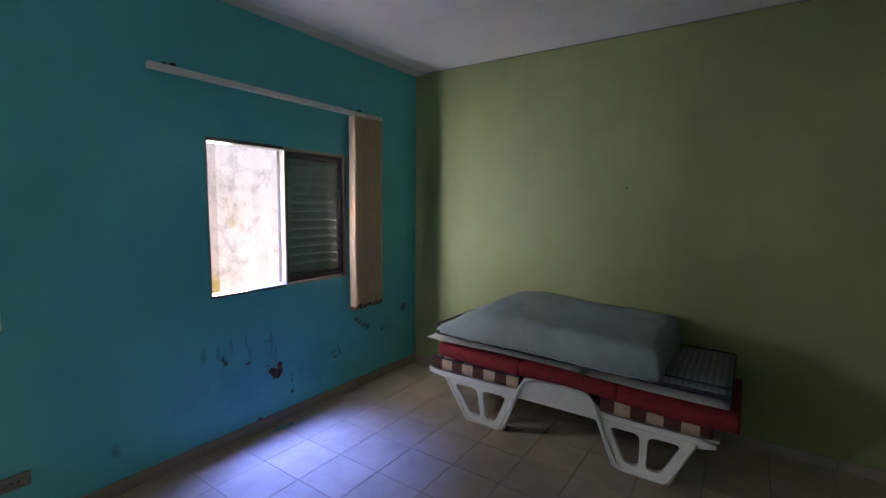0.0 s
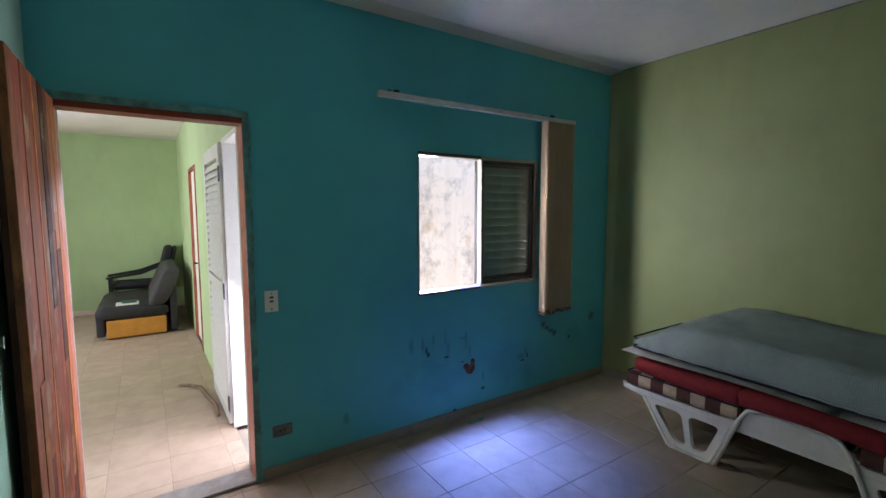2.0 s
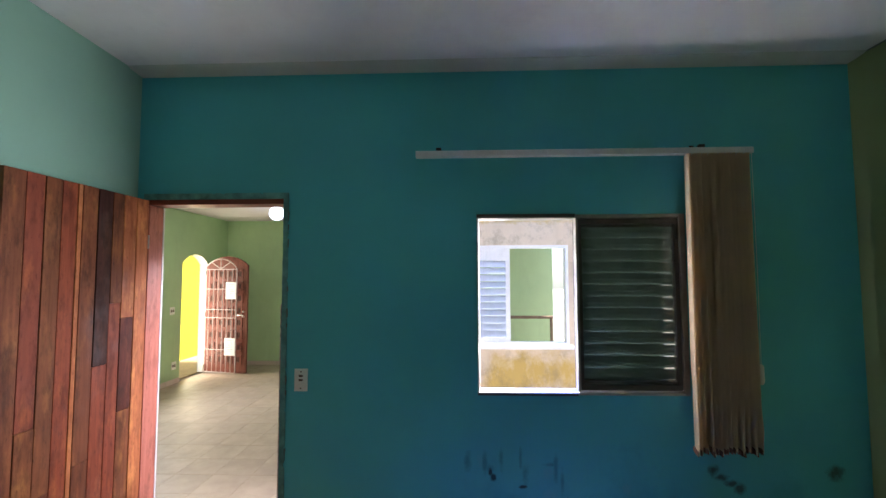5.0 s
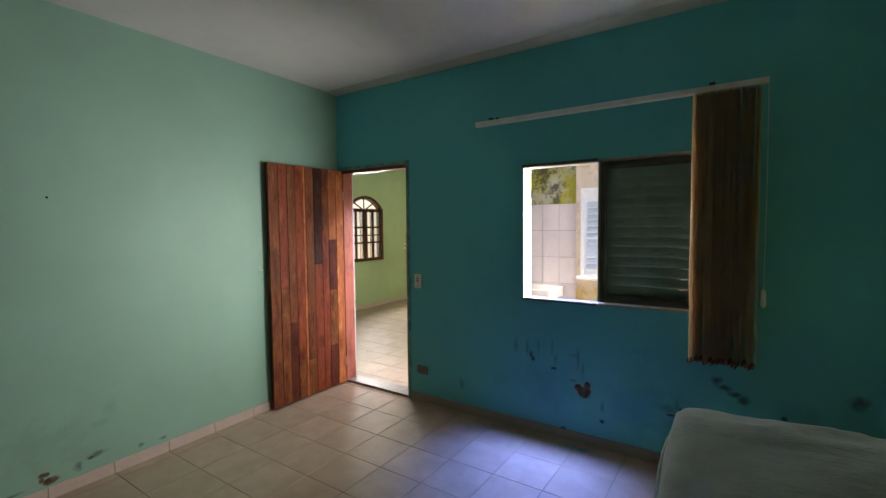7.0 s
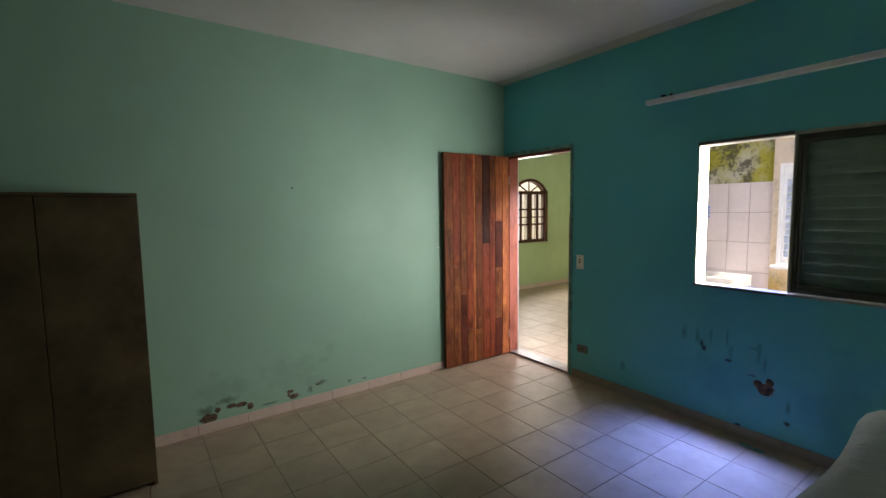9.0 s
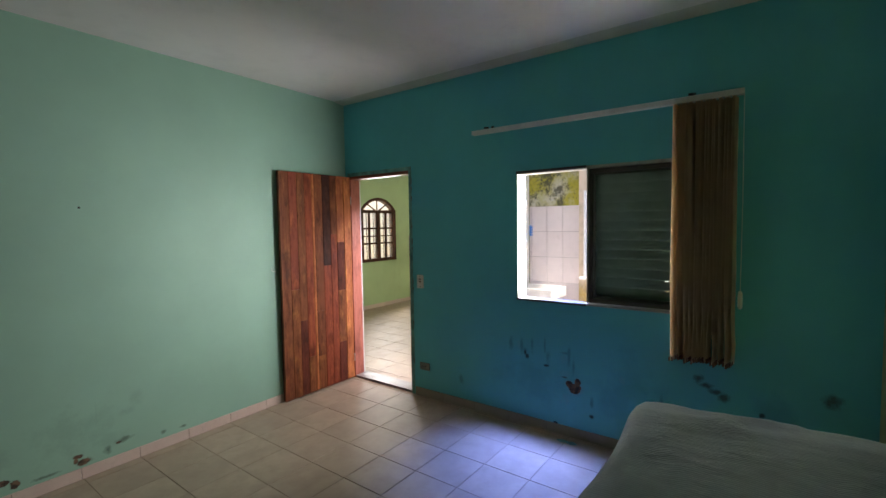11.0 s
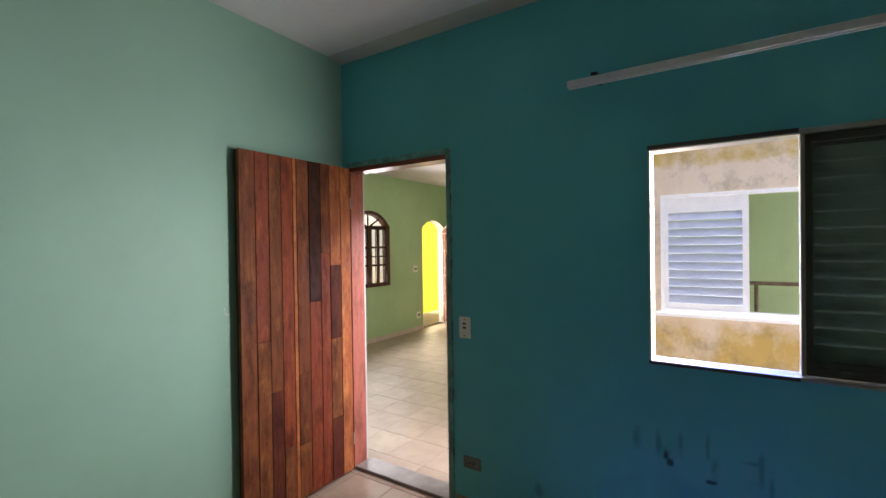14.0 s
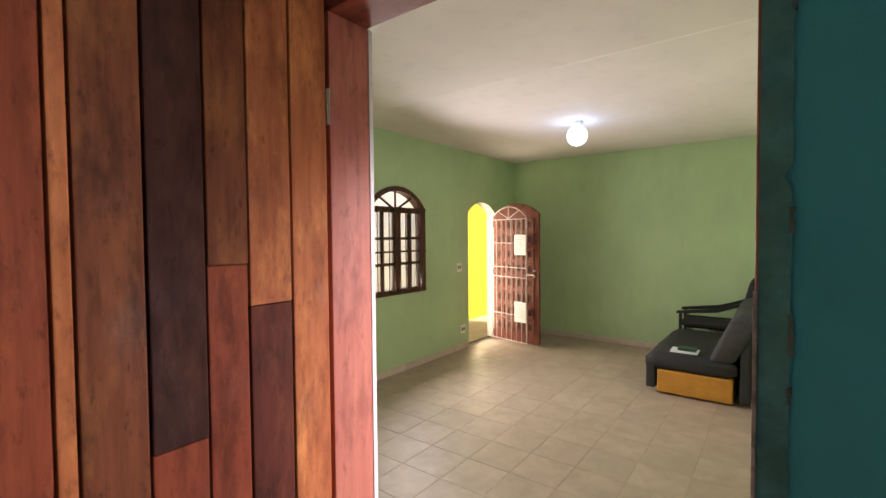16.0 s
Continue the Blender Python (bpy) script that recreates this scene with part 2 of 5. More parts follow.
def mint_wall():
    m, t, b = nodes_of("mint_paint_flaking")
    col = (0.315, 0.525, 0.41)
    wide = ramp(t, tex(t, 0.9, 5.0, 0.6), (0.3, 0.0), (0.72, 1.0))
    c = mix(t, wide, shade(col, 0.88), shade(col, 1.08))
    damp = spots_mask(t, (0, 2), [(0.02, 0.30, 0.22, 0.14), (-0.45, 0.30, 0.25, 0.16), (-0.79, 0.44, 0.05, 0.07), (-0.73, 0.35, 0.06, 0.04), (-0.565, 0.36, 0.010, 0.12), (-0.62, 0.2, 0.12, 0.06)], 0.8, 9.0)
    c = mix(t, ramp(t, damp, (0.2, 0.26), (1.1, 0.0)), c, (0.15, 0.25, 0.20))
    specks = spots_mask(t, (0, 2), [(-0.96, 0.12, 0.03, 0.018), (-1.10, 0.11, 0.03, 0.012), (-0.71, 0.165, 0.06, 0.02), (-0.62, 0.13, 0.03, 0.03), (0.0, 0.20, 0.09, 0.03), (0.13, 0.16, 0.09, 0.05), (-0.30, 0.10, 0.08, 0.012)], 0.6, 26.0)
    c = mix(t, ramp(t, specks, (0.2, 0.75), (1.0, 0.0)), c, (0.07, 0.11, 0.08))
    bare = spots_mask(t, (0, 2), [(0.12, 0.105, 0.075, 0.045), (0.06, 0.15, 0.03, 0.028), (-0.03, 0.155, 0.05, 0.022), (-0.10, 0.148, 0.045, 0.022), (-0.16, 0.118, 0.03, 0.03), (-0.49, 0.108, 0.055, 0.026), (-0.455, 0.152, 0.032, 0.018), (-0.447, 0.128, 0.016, 0.03), (-0.68, 0.155, 0.024, 0.012)], 0.34, 22.0)
    halo = ramp(t, bare, (0.7, 0.5), (1.15, 0.0))
    c = mix(t, halo, c, (0.10, 0.14, 0.10))
    edge = ramp(t, bare, (0.66, 1.0), (0.78, 0.0))
    c = mix(t, edge, c, mix(t, ramp(t, tex(t, 32.0, 4.0), (0.42, 0.0), (0.62, 1.0)), (0.045, 0.028, 0.018), (0.19, 0.11, 0.065)))
    lk(t, c, b.inputs["Base Color"])
    b.inputs["Roughness"].default_value = 0.55
    bump(t, b, math_node(t, "SUBTRACT", tex(t, 140.0, 3.0), math_node(t, "MULTIPLY", edge, 4.0)), 0.16, 0.0015)
    return m


def stained_wall(name, pale, cream, algae_low, mould_low, zones=()):
    """Old outdoor render with black mould and yellow algae."""
    m, t, b = nodes_of(name)
    base = mix(t, ramp(t, tex(t, 1.3, 6.0, 0.6), (0.35, 0.0), (0.7, 1.0)), pale, cream)
    algae = ramp(t, tex(t, 2.2, 6.0, 0.65, (1, 1, 0.6)), (algae_low, 0.0), (algae_low + 0.18, 0.9))
    if zones:
        algae = math_node(t, "MULTIPLY", algae, ramp(t, spots_mask(t, (1, 2), zones, 0.25, 6.0), (0.7, 1.0), (1.15, 0.06)))
    c = mix(t, algae, base, (0.46, 0.31, 0.06))
    mould = ramp(t, tex(t, 2.6, 10.0, 0.74), (mould_low - 0.04, 0.0), (mould_low + 0.16, 0.75))
    c = mix(t, mould, c, (0.19, 0.15, 0.09))
    runs = ramp(t, tex(t, 3.0, 5.0, 0.6, (1, 1.6, 0.18)), (0.5, 0.0), (0.75, 0.35))
    c = mix(t, runs, c, shade(pale, 0.62))
    lk(t, c, b.inputs["Base Color"])
    b.inputs["Roughness"].default_value = 0.92
    bump(t, b, tex(t, 30.0, 6.0, 0.7), 0.5, 0.004)
    return m


M["blue"] = blue_wall()
M["mint_wall"] = mint_wall()
M["stained"] = stained_wall("weathered_render", (0.58, 0.47, 0.36), (0.70, 0.60, 0.49), 0.36, 0.54, [(1.9, 0.40, 2.6, 0.52), (1.9, 2.40, 2.6, 0.20)])
M["stained_pale"] = stained_wall("pale_weathered_render", (0.78, 0.67, 0.53), (0.88, 0.80, 0.69), 0.55, 0.53)


def mossy_wall():
    m, t, b = nodes_of("mossy_render")
    base = mix(t, ramp(t, tex(t, 3.0, 6.0, 0.65), (0.4, 0.0), (0.65, 1.0)), (0.32, 0.29, 0.03), (0.46, 0.43, 0.36))
    c = mix(t, ramp(t, tex(t, 7.0, 9.0, 0.75), (0.48, 0.0), (0.58, 0.9)), base, (0.06, 0.06, 0.035))
    lk(t, c, b.inputs["Base Color"])
    b.inputs["Roughness"].default_value = 0.95
    bump(t, b, tex(t, 25.0, 7.0, 0.7), 0.7, 0.006)
    return m


M["moss"] = mossy_wall()
M["floor_tile"] = tile_mat("beige_floor_tile", ((0.3811, 0.2950, 0.2162), (0.4841, 0.3850, 0.2914), (0.33, 0.26, 0.20)), 0.47)
M["grout"] = plain("dark_grout", (0.24, 0.19, 0.145), 0.9, 0, 0.3, 20)
M["grout_pale"] = plain("worn_pale_grout", (0.38, 0.30, 0.22), 0.9, 0, 0.3, 20)
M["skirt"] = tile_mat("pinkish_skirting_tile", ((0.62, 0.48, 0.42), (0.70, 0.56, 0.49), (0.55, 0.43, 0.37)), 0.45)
# grime, plus the shade at the wall's foot mixed into the tile colour
M["skirt_shaded"] = tile_mat("grimy_shaded_skirting_tile", ((0.30, 0.26, 0.20), (0.36, 0.31, 0.24), (0.26, 0.22, 0.17)), 0.5)
M["wall_tile"] = tile_mat("white_wall_tile", ((0.60, 0.53, 0.54), (0.66, 0.58, 0.59), (0.56, 0.49, 0.50)), 0.3, 0.3, (0.46, 0.42, 0.42))
M["white_grout"] = plain("grey_grout", (0.26, 0.24, 0.23), 0.9)
M["stone"] = tile_mat("grey_marble", ((0.1950, 0.1820, 0.1690), (0.3380, 0.3250, 0.3120), (0.25, 0.23, 0.22)), 0.35, 0.3, (0.15, 0.13, 0.12), 9.0)
M["red_wood"] = wood("reclaimed_red_planks", (0.18, 0.034, 0.013), (0.36, 0.08, 0.032), 0.42, varnish=1.0)
M["dark_plank"] = wood("dark_stained_plank", (0.0367, 0.0099, 0.0066), (0.0765, 0.0223, 0.0153), 0.5, 2, 0.2, (0.05, 0.02, 0.02), varnish=1.0)
M["umber_plank"] = wood("umber_plank", (0.075, 0.018, 0.010), (0.155, 0.036, 0.020), 0.45, 2, 0.2, varnish=1.0)
M["brown_plank"] = wood("brown_plank", (0.115, 0.033, 0.012), (0.27, 0.085, 0.032), 0.42, 2, 0.25, varnish=1.0)
M["tan_plank"] = wood("tan_plank", (0.15, 0.043, 0.014), (0.31, 0.105, 0.036), 0.45, 2, 0.2, varnish=1.0)
M["deep_red_plank"] = wood("deep_red_plank", (0.14, 0.018, 0.009), (0.26, 0.038, 0.018), 0.4, 2, 0.2, varnish=1.0)
M["orange_plank"] = wood("orange_plank", (0.42, 0.12, 0.040), (0.66, 0.23, 0.085), 0.4, 2, 0.3, varnish=1.0)
M["frame_wood"] = wood("salmon_door_frame", (0.46, 0.145, 0.10), (0.58, 0.21, 0.15), 0.5, 2, 0.1)
M["frame_wood_x"] = wood("salmon_door_frame_head", (0.2376, 0.0575, 0.0345), (0.3366, 0.0920, 0.0552), 0.5, 1, 0.1)
M["dark_wood"] = wood("dark_brown_window_wood", (0.05, 0.025, 0.015), (0.11, 0.055, 0.03), 0.5, 2, 0.2)
M["door_wood"] = wood("carved_front_door_wood", (0.13, 0.043, 0.03), (0.27, 0.10, 0.075), 0.4, 2, 0.2)
M["teal_trim"] = plain("chipped_teal_edge", (0.14, 0.32, 0.30), 0.7, 0, 0.5, 12, 0.5)
M["bead"] = plain("speckled_corner_bead", (0.55, 0.40, 0.38), 0.7, 0, 0.5, 60, 0.4)
M["alu"] = plain("dull_aluminium", (0.45, 0.42, 0.38), 0.42, 0.85, 0.15, 12)
M["alu_dark"] = plain("dark_aluminium_channel", (0.10, 0.09, 0.08), 0.5, 0.6)
M["white_metal"] = plain("white_painted_metal", (0.78, 0.78, 0.80), 0.4, 0, 0.05)
M["shutter_white"] = plain("weathered_white_shutter", (0.64, 0.68, 0.80), 0.5, 0, 0.06)
M["rail"] = plain("white_blind_rail", (0.72, 0.70, 0.70), 0.4, 0, 0.1)
M["vane"] = plain("beige_blind_fabric", (0.82, 0.68, 0.52), 0.9, 0, 0.15, 30, 0.5, 0.3, (1, 1, 0.2))
vt = M["vane"].node_tree
thin = vt.nodes.new("ShaderNodeBsdfTranslucent")
thin.inputs["Color"].default_value = (0.86, 0.72, 0.54, 1)
both = vt.nodes.new("ShaderNodeMixShader")
both.inputs[0].default_value = 0.5
lk(vt, vt.nodes["Principled BSDF"].outputs[0], both.inputs[1])
lk(vt, thin.outputs[0], both.inputs[2])
lk(vt, both.outputs[0], vt.nodes["Material Output"].inputs["Surface"])
M["vane_hem"] = plain("stained_blind_hem", (0.16, 0.07, 0.05), 0.9, 0, 0.4, 30)
M["plastic"] = plain("yellowed_white_plastic", (0.90, 0.87, 0.78), 0.5, 0, 0.1)
M["grimy"] = plain("grimy_plastic_and_shade", (0.16, 0.17, 0.15), 0.6, 0, 0.4, 40)
M["shutter"] = plain("dark_green_grey_shutter", (0.17, 0.22, 0.19), 0.55, 0, 0.2, 10)
M["switch_dark"] = plain("brown_rocker", (0.14, 0.09, 0.05), 0.4)
M["lounger"] = plain("white_resin", (0.74, 0.71, 0.68), 0.45, 0, 0.08, 6, 0.05)
M["black"] = plain("black_enamel", (0.012, 0.012, 0.013), 0.45, 0, 0.2)
M["yellow"] = paint("vivid_yellow_paint", (0.86, 0.66, 0.02), 0.6, 0.08)
M["concrete"] = plain("yard_concrete", (0.34, 0.31, 0.29), 0.9, 0, 0.25, 3, 0.4)
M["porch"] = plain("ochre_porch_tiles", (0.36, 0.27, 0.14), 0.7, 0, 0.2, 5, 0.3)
M["ground"] = plain("bare_ground", (0.28, 0.25, 0.20), 0.95, 0, 0.3, 0.8, 0.4)
M["roof"] = plain("grey_roof_sheet", (0.35, 0.34, 0.33), 0.8)
M["grey_cloth"] = plain("dark_grey_upholstery", (0.020, 0.020, 0.022), 0.75, 0, 0.25, 30, 0.5)
M["grey_cloth_light"] = plain("mid_grey_upholstery", (0.048, 0.047, 0.049), 0.8, 0, 0.2, 30, 0.5)
M["mustard"] = plain("mustard_sofa_base", (0.55, 0.25, 0.03), 0.7, 0, 0.15, 12, 0.3)
M["paper"] = plain("white_paper", (0.8, 0.8, 0.8), 0.8, 0, 0.04)
M["green_book"] = plain("dark_green_cover", (0.02, 0.06, 0.04), 0.5)
M["ink"] = plain("grey_print", (0.35, 0.36, 0.38), 0.8)
M["gate_iron"] = plain("dusty_pale_iron", (0.60, 0.50, 0.48), 0.55, 0, 0.2, 20)
# door wood darkened: the carved recesses' shade is in its colour
M["recess_shade"] = wood("shaded_recess_wood", (0.05, 0.02, 0.012), (0.10, 0.045, 0.03), 0.5, 2, 0.1)
M["steel"] = plain("brushed_steel", (0.6, 0.58, 0.55), 0.3, 0.9)
M["plywood"] = plain("stained_brown_board", (0.10, 0.07, 0.035), 0.6, 0, 0.55, 3.5, 0.3)
M["stick"] = plain("grey_brown_wood_stick", (0.22, 0.15, 0.10), 0.8, 0, 0.3, 20, 0.4)
M["red_cloth"] = plain("red_cushion_cloth", (0.22, 0.012, 0.018), 0.85, 0, 0.2, 25, 0.4)
M["piping"] = plain("navy_piping", (0.012, 0.016, 0.04), 0.8)


def glass(name, tint=(1, 1, 1), rough=0.0):
    m, t, b = nodes_of(name)
    b.inputs["Base Color"].default_value = (*tint, 1)
    b.inputs["Transmission Weight"].default_value, b.inputs["Roughness"].default_value, b.inputs["IOR"].default_value = 1.0, rough, 1.45
    return m


M["glass"] = glass("rippled_window_glass", (0.88, 0.97, 0.92), 0.10)
M["frosted"] = glass("obscure_glass", (0.95, 0.95, 0.9), 0.5)


def woven(name, a, b_col, scale, stripes=0.0):
    """Cloth with a fine weave; stripes along x where wanted."""
    m, t, b = nodes_of(name)
    w = t.nodes.new("ShaderNodeTexWave")
    w.wave_type, w.bands_direction = "BANDS", "X"
    w.inputs["Scale"].default_value, w.inputs["Distortion"].default_value = scale, 0.6
    w.inputs["Detail"].default_value = 2.0
    c0 = t.nodes.new("ShaderNodeTexCoord")
    lk(t, c0.outputs["Object"], w.inputs["Vector"])
    c = mix(t, math_node(t, "MULTIPLY", w.outputs["Fac"], 0.8), a, b_col)
    c = mix(t, ramp(t, tex(t, 5.0, 6.0, 0.65), (0.45, 0.0), (0.75, 0.5)), c, shade(a, 0.6))
    lk(t, c, b.inputs["Base Color"])
    b.inputs["Roughness"].default_value = 0.9
    h = math_node(t, "ADD", math_node(t, "MULTIPLY", w.outputs["Fac"], 0.5), tex(t, 90.0))
    if stripes:
        h = math_node(t, "ADD", h, math_node(t, "MULTIPLY", tex(t, 3.5, 5.0, 0.6, (3.2, 0.9, 1)), 9.0 * stripes))
    bump(t, b, h, 0.45 if stripes else 0.3, 0.003 if stripes else 0.002)
    return m


def checks(name):
    """Brown and cream cushion cloth in broad blocks."""
    m, t, b = nodes_of(name)
    c0 = t.nodes.new("ShaderNodeTexCoord")
    ck = t.nodes.new("ShaderNodeTexChecker")
    mp = t.nodes.new("ShaderNodeMapping")
    mp.inputs["Scale"].default_value = (1, 1, 0.001)
    lk(t, c0.outputs["Object"], mp.inputs[0])
    lk(t, mp.outputs[0], ck.inputs["Vector"])
    ck.inputs["Scale"].default_value = 11.0
    ck.inputs["Color1"].default_value, ck.inputs["Color2"].default_value = (0.50, 0.38, 0.27, 1), (0.09, 0.03, 0.022, 1)
    c = mix(t, ramp(t, tex(t, 26.0, 5.0), (0.5, 0.0), (0.8, 0.5)), ck.outputs[0], (0.12, 0.07, 0.05))
    lk(t, c, b.inputs["Base Color"])
    b.inputs["Roughness"].default_value = 0.9
    bump(t, b, tex(t, 160.0), 0.4, 0.002)
    return m


M["blanket"] = woven("grey_green_blanket", (0.25, 0.30, 0.315), (0.34, 0.39, 0.405), 34.0, 1.0)
M["pale_cloth"] = woven("soiled_white_sheet", (0.42, 0.40, 0.39), (0.52, 0.50, 0.49), 18.0)
M["blue_mattress"] = woven("blue_striped_ticking", (0.11, 0.14, 0.17), (0.24, 0.27, 0.27), 9.0)
M["checks"] = checks("brown_cream_check")


def globe_mat():
    m, t, b = nodes_of("lit_opal_globe")
    b.inputs["Base Color"].default_value = (0.9, 0.9, 0.9, 1)
    b.inputs["Emission Color"].default_value, b.inputs["Emission Strength"].default_value = (0.62, 0.80, 1.0, 1), 0.8
    return m


M["globe"] = globe_mat()


# ---- builders ----
def box(bm, x0, x1, y0, y1, z0, z1):
    v = [bm.verts.new((x, y, z)) for x in (x0, x1) for y in (y0, y1) for z in (z0, z1)]
    for q in ((0, 1, 3, 2), (4, 6, 7, 5), (0, 4, 5, 1), (2, 3, 7, 6), (0, 2, 6, 4), (1, 5, 7, 3)):
        bm.faces.new([v[i] for i in q])
    return v


def soft(bm, width=0.004, segments=2):
    bmesh.ops.bevel(bm, geom=list(bm.edges), offset=width, segments=segments, affect="EDGES", profile=0.6)
    return bm


def boxed(*b, bevel=0.004, segments=2):
    bm = bmesh.new()
    box(bm, *b)
    return soft(bm, bevel, segments) if bevel else bm


def mesh_of(name, bm, mats, smooth=False):
    me = bpy.data.meshes.new(name)
    bmesh.ops.recalc_face_normals(bm, faces=list(bm.faces))
    bm.to_mesh(me)
    bm.free()
    for m in mats if isinstance(mats, (list, tuple)) else [mats]:
        me.materials.append(m)
    if smooth:
        me.polygons.foreach_set("use_smooth", [True] * len(me.polygons))
    return me


def part(name, bm, material, parent, label="", smooth=False):
    """One mesh object under a thing or a part; the mesh is in world coordinates."""
    ob = new(name, mesh_of(name, bm, material, smooth))
    ob.parent = parent
    if parent is not None and parent.type == "EMPTY":
        ob.matrix_parent_inverse = Matrix.Translation(parent.location).inverted()
    return tagged(ob, label)


def thing(name, base, label, category, group="", kind=""):
    ob = new(name)
    ob.empty_display_size = 0.1
    ob.location = base
    return tagged(ob, label, category, group, kind)


def single(name, bm, material, label, category, kind="", group="", smooth=False):
    return tagged(new(name, mesh_of(name, bm, material, smooth)), label, category, group, kind)


def tube(bm, points, radius, sides=8, closed=False):
    """A round bar through points."""
    pts = [Vector(p) for p in points]
    rings = []
    n = len(pts)
    for i, p in enumerate(pts):
        a = pts[(i - 1) % n] if closed or i else p
        b = pts[(i + 1) % n] if closed or i < n - 1 else p
        d = (b - a).normalized()
        u = d.orthogonal().normalized() if abs(d.z) > 0.99 else d.cross(Vector((0, 0, 1))).normalized()
        w = d.cross(u)
        r = radius[i] if isinstance(radius, (list, tuple)) else radius
        rings.append([bm.verts.new(p + r * (math.cos(2 * math.pi * k / sides) * u + math.sin(2 * math.pi * k / sides) * w)) for k in range(sides)])
    for i in range(n if closed else n - 1):
        a, b = rings[i], rings[(i + 1) % n]
        for k in range(sides):
            bm.faces.new((a[k], a[(k + 1) % sides], b[(k + 1) % sides], b[k]))
    if not closed:
        bm.faces.new(rings[0][::-1])
        bm.faces.new(rings[-1])
    return bm


def prism(bm, outline, to3d, depth0, depth1):
    """A flat outline (u, v) pushed from depth0 to depth1; to3d(u, v, d) gives the place."""
    a = [bm.verts.new(to3d(u, v, depth0)) for u, v in outline]
    b = [bm.verts.new(to3d(u, v, depth1)) for u, v in outline]
    n = len(outline)
    bm.faces.new(a[::-1])
    bm.faces.new(b)
    for i in range(n):
        bm.faces.new((a[i], a[(i + 1) % n], b[(i + 1) % n], b[i]))
    return bm


def ring_prism(bm, outer, inner, to3d, d0, d1):
    """A frame between two outlines of as many points."""
    n = len(outer)
    s = [[bm.verts.new(to3d(u, v, d)) for u, v in line] for line in (outer, inner) for d in (d0, d1)]
    o0, o1, i0, i1 = s
    for k in range(n):
        j = (k + 1) % n
        bm.faces.new((o0[k], o0[j], o1[j], o1[k]))
        bm.faces.new((i0[j], i0[k], i1[k], i1[j]))
        bm.faces.new((o0[j], o0[k], i0[k], i0[j]))
        bm.faces.new((o1[k], o1[j], i1[j], i1[k]))
    return bm


def wall_grid(along, t0, t1, a0, a1, z0, z1, holes=(), arches=(), pick=None):
    """A wall slab that runs along 'x' or 'y' between t0 and t1, with holes (a0, a1, z0, z1) through it.
    arches: (a0, a1, spring, top) fill the corners of a hole's head. pick(centre, normal) gives the face's material slot."""
    bm = bmesh.new()
    place = (lambda a, t, z: (a, t, z)) if along == "x" else (lambda a, t, z: (t, a, z))
    A = sorted({a0, a1, *[h[0] for h in holes], *[h[1] for h in holes]})
    Z = sorted({z0, z1, *[h[2] for h in holes], *[h[3] for h in holes]})

    def solid(i, k):
        if not (0 <= i < len(A) - 1 and 0 <= k < len(Z) - 1):
            return False
        ca, cz = (A[i] + A[i + 1]) / 2, (Z[k] + Z[k + 1]) / 2
        return not any(h[0] < ca < h[1] and h[2] < cz < h[3] for h in holes)

    def quad(*p):
        bm.faces.new([bm.verts.new(place(*q)) for q in p])

    for i in range(len(A) - 1):
        for k in range(len(Z) - 1):
            if not solid(i, k):
                continue
            p, q, r, s = A[i], A[i + 1], Z[k], Z[k + 1]
            quad((p, t0, r), (q, t0, r), (q, t0, s), (p, t0, s))
            quad((p, t1, r), (p, t1, s), (q, t1, s), (q, t1, r))
            if not solid(i - 1, k):
                quad((p, t0, r), (p, t0, s), (p, t1, s), (p, t1, r))
            if not solid(i + 1, k):
                quad((q, t0, r), (q, t1, r), (q, t1, s), (q, t0, s))
            if not solid(i, k - 1):
                quad((p, t0, r), (p, t1, r), (q, t1, r), (q, t0, r))
            if not solid(i, k + 1):
                quad((p, t0, s), (q, t0, s), (q, t1, s), (p, t1, s))
    for p, q, spring, top in arches:
        pts = arch_points(p, q, spring, top, 16)
        for (u0, v0), (u1, v1) in zip(pts, pts[1:]):
            quad((u0, t0, v0), (u1, t0, v1), (u1, t0, top), (u0, t0, top))
            quad((u0, t1, v0), (u0, t1, top), (u1, t1, top), (u1, t1, v1))
            quad((u0, t0, v0), (u0, t1, v0), (u1, t1, v1), (u1, t0, v1))
    bmesh.ops.remove_doubles(bm, verts=list(bm.verts), dist=1e-5)
    bmesh.ops.recalc_face_normals(bm, faces=list(bm.faces))
    if pick:
        for f in bm.faces:
            f.material_index = pick(f.calc_center_median(), f.normal)
    return bm


def arch_points(a0, a1, spring, top, n):
    """A segmental arch from (a0, spring) over top to (a1, spring)."""
    w, r = (a1 - a0) / 2, top - spring
    R = (w * w + r * r) / (2 * r)
    half = math.asin(min(1.0, w / R))
    c = (a0 + a1) / 2
    return [(c + R * math.sin(-half + 2 * half * k / n), top - R + R * math.cos(-half + 2 * half * k / n)) for k in range(n + 1)]


def setting(name, bm, mats, label, category, smooth=False):
    return tagged(new(name, mesh_of(name, bm, mats, smooth)), label, category, "", "structure")


# ---- plan ----
WX, WT = -2.80, 0.15                       # the blue wall's face and thickness
SOUTH, NORTH, EAST, CEIL = -0.50, 3.57, 1.70, 2.857
DOOR_A, DOOR_B, DOOR_TOP = -0.42, 0.366, 2.075
WIN_A, WIN_B, WIN_0, WIN_1 = 1.48, 2.635, 1.0, 2.0
LS, LN, LW, LCEIL = -3.08, 0.385, -8.70, 2.735   # living room: south, north and far wall
LE = WX - WT


def south_y(x):
    return SOUTH + 0.022 * (x - WX)


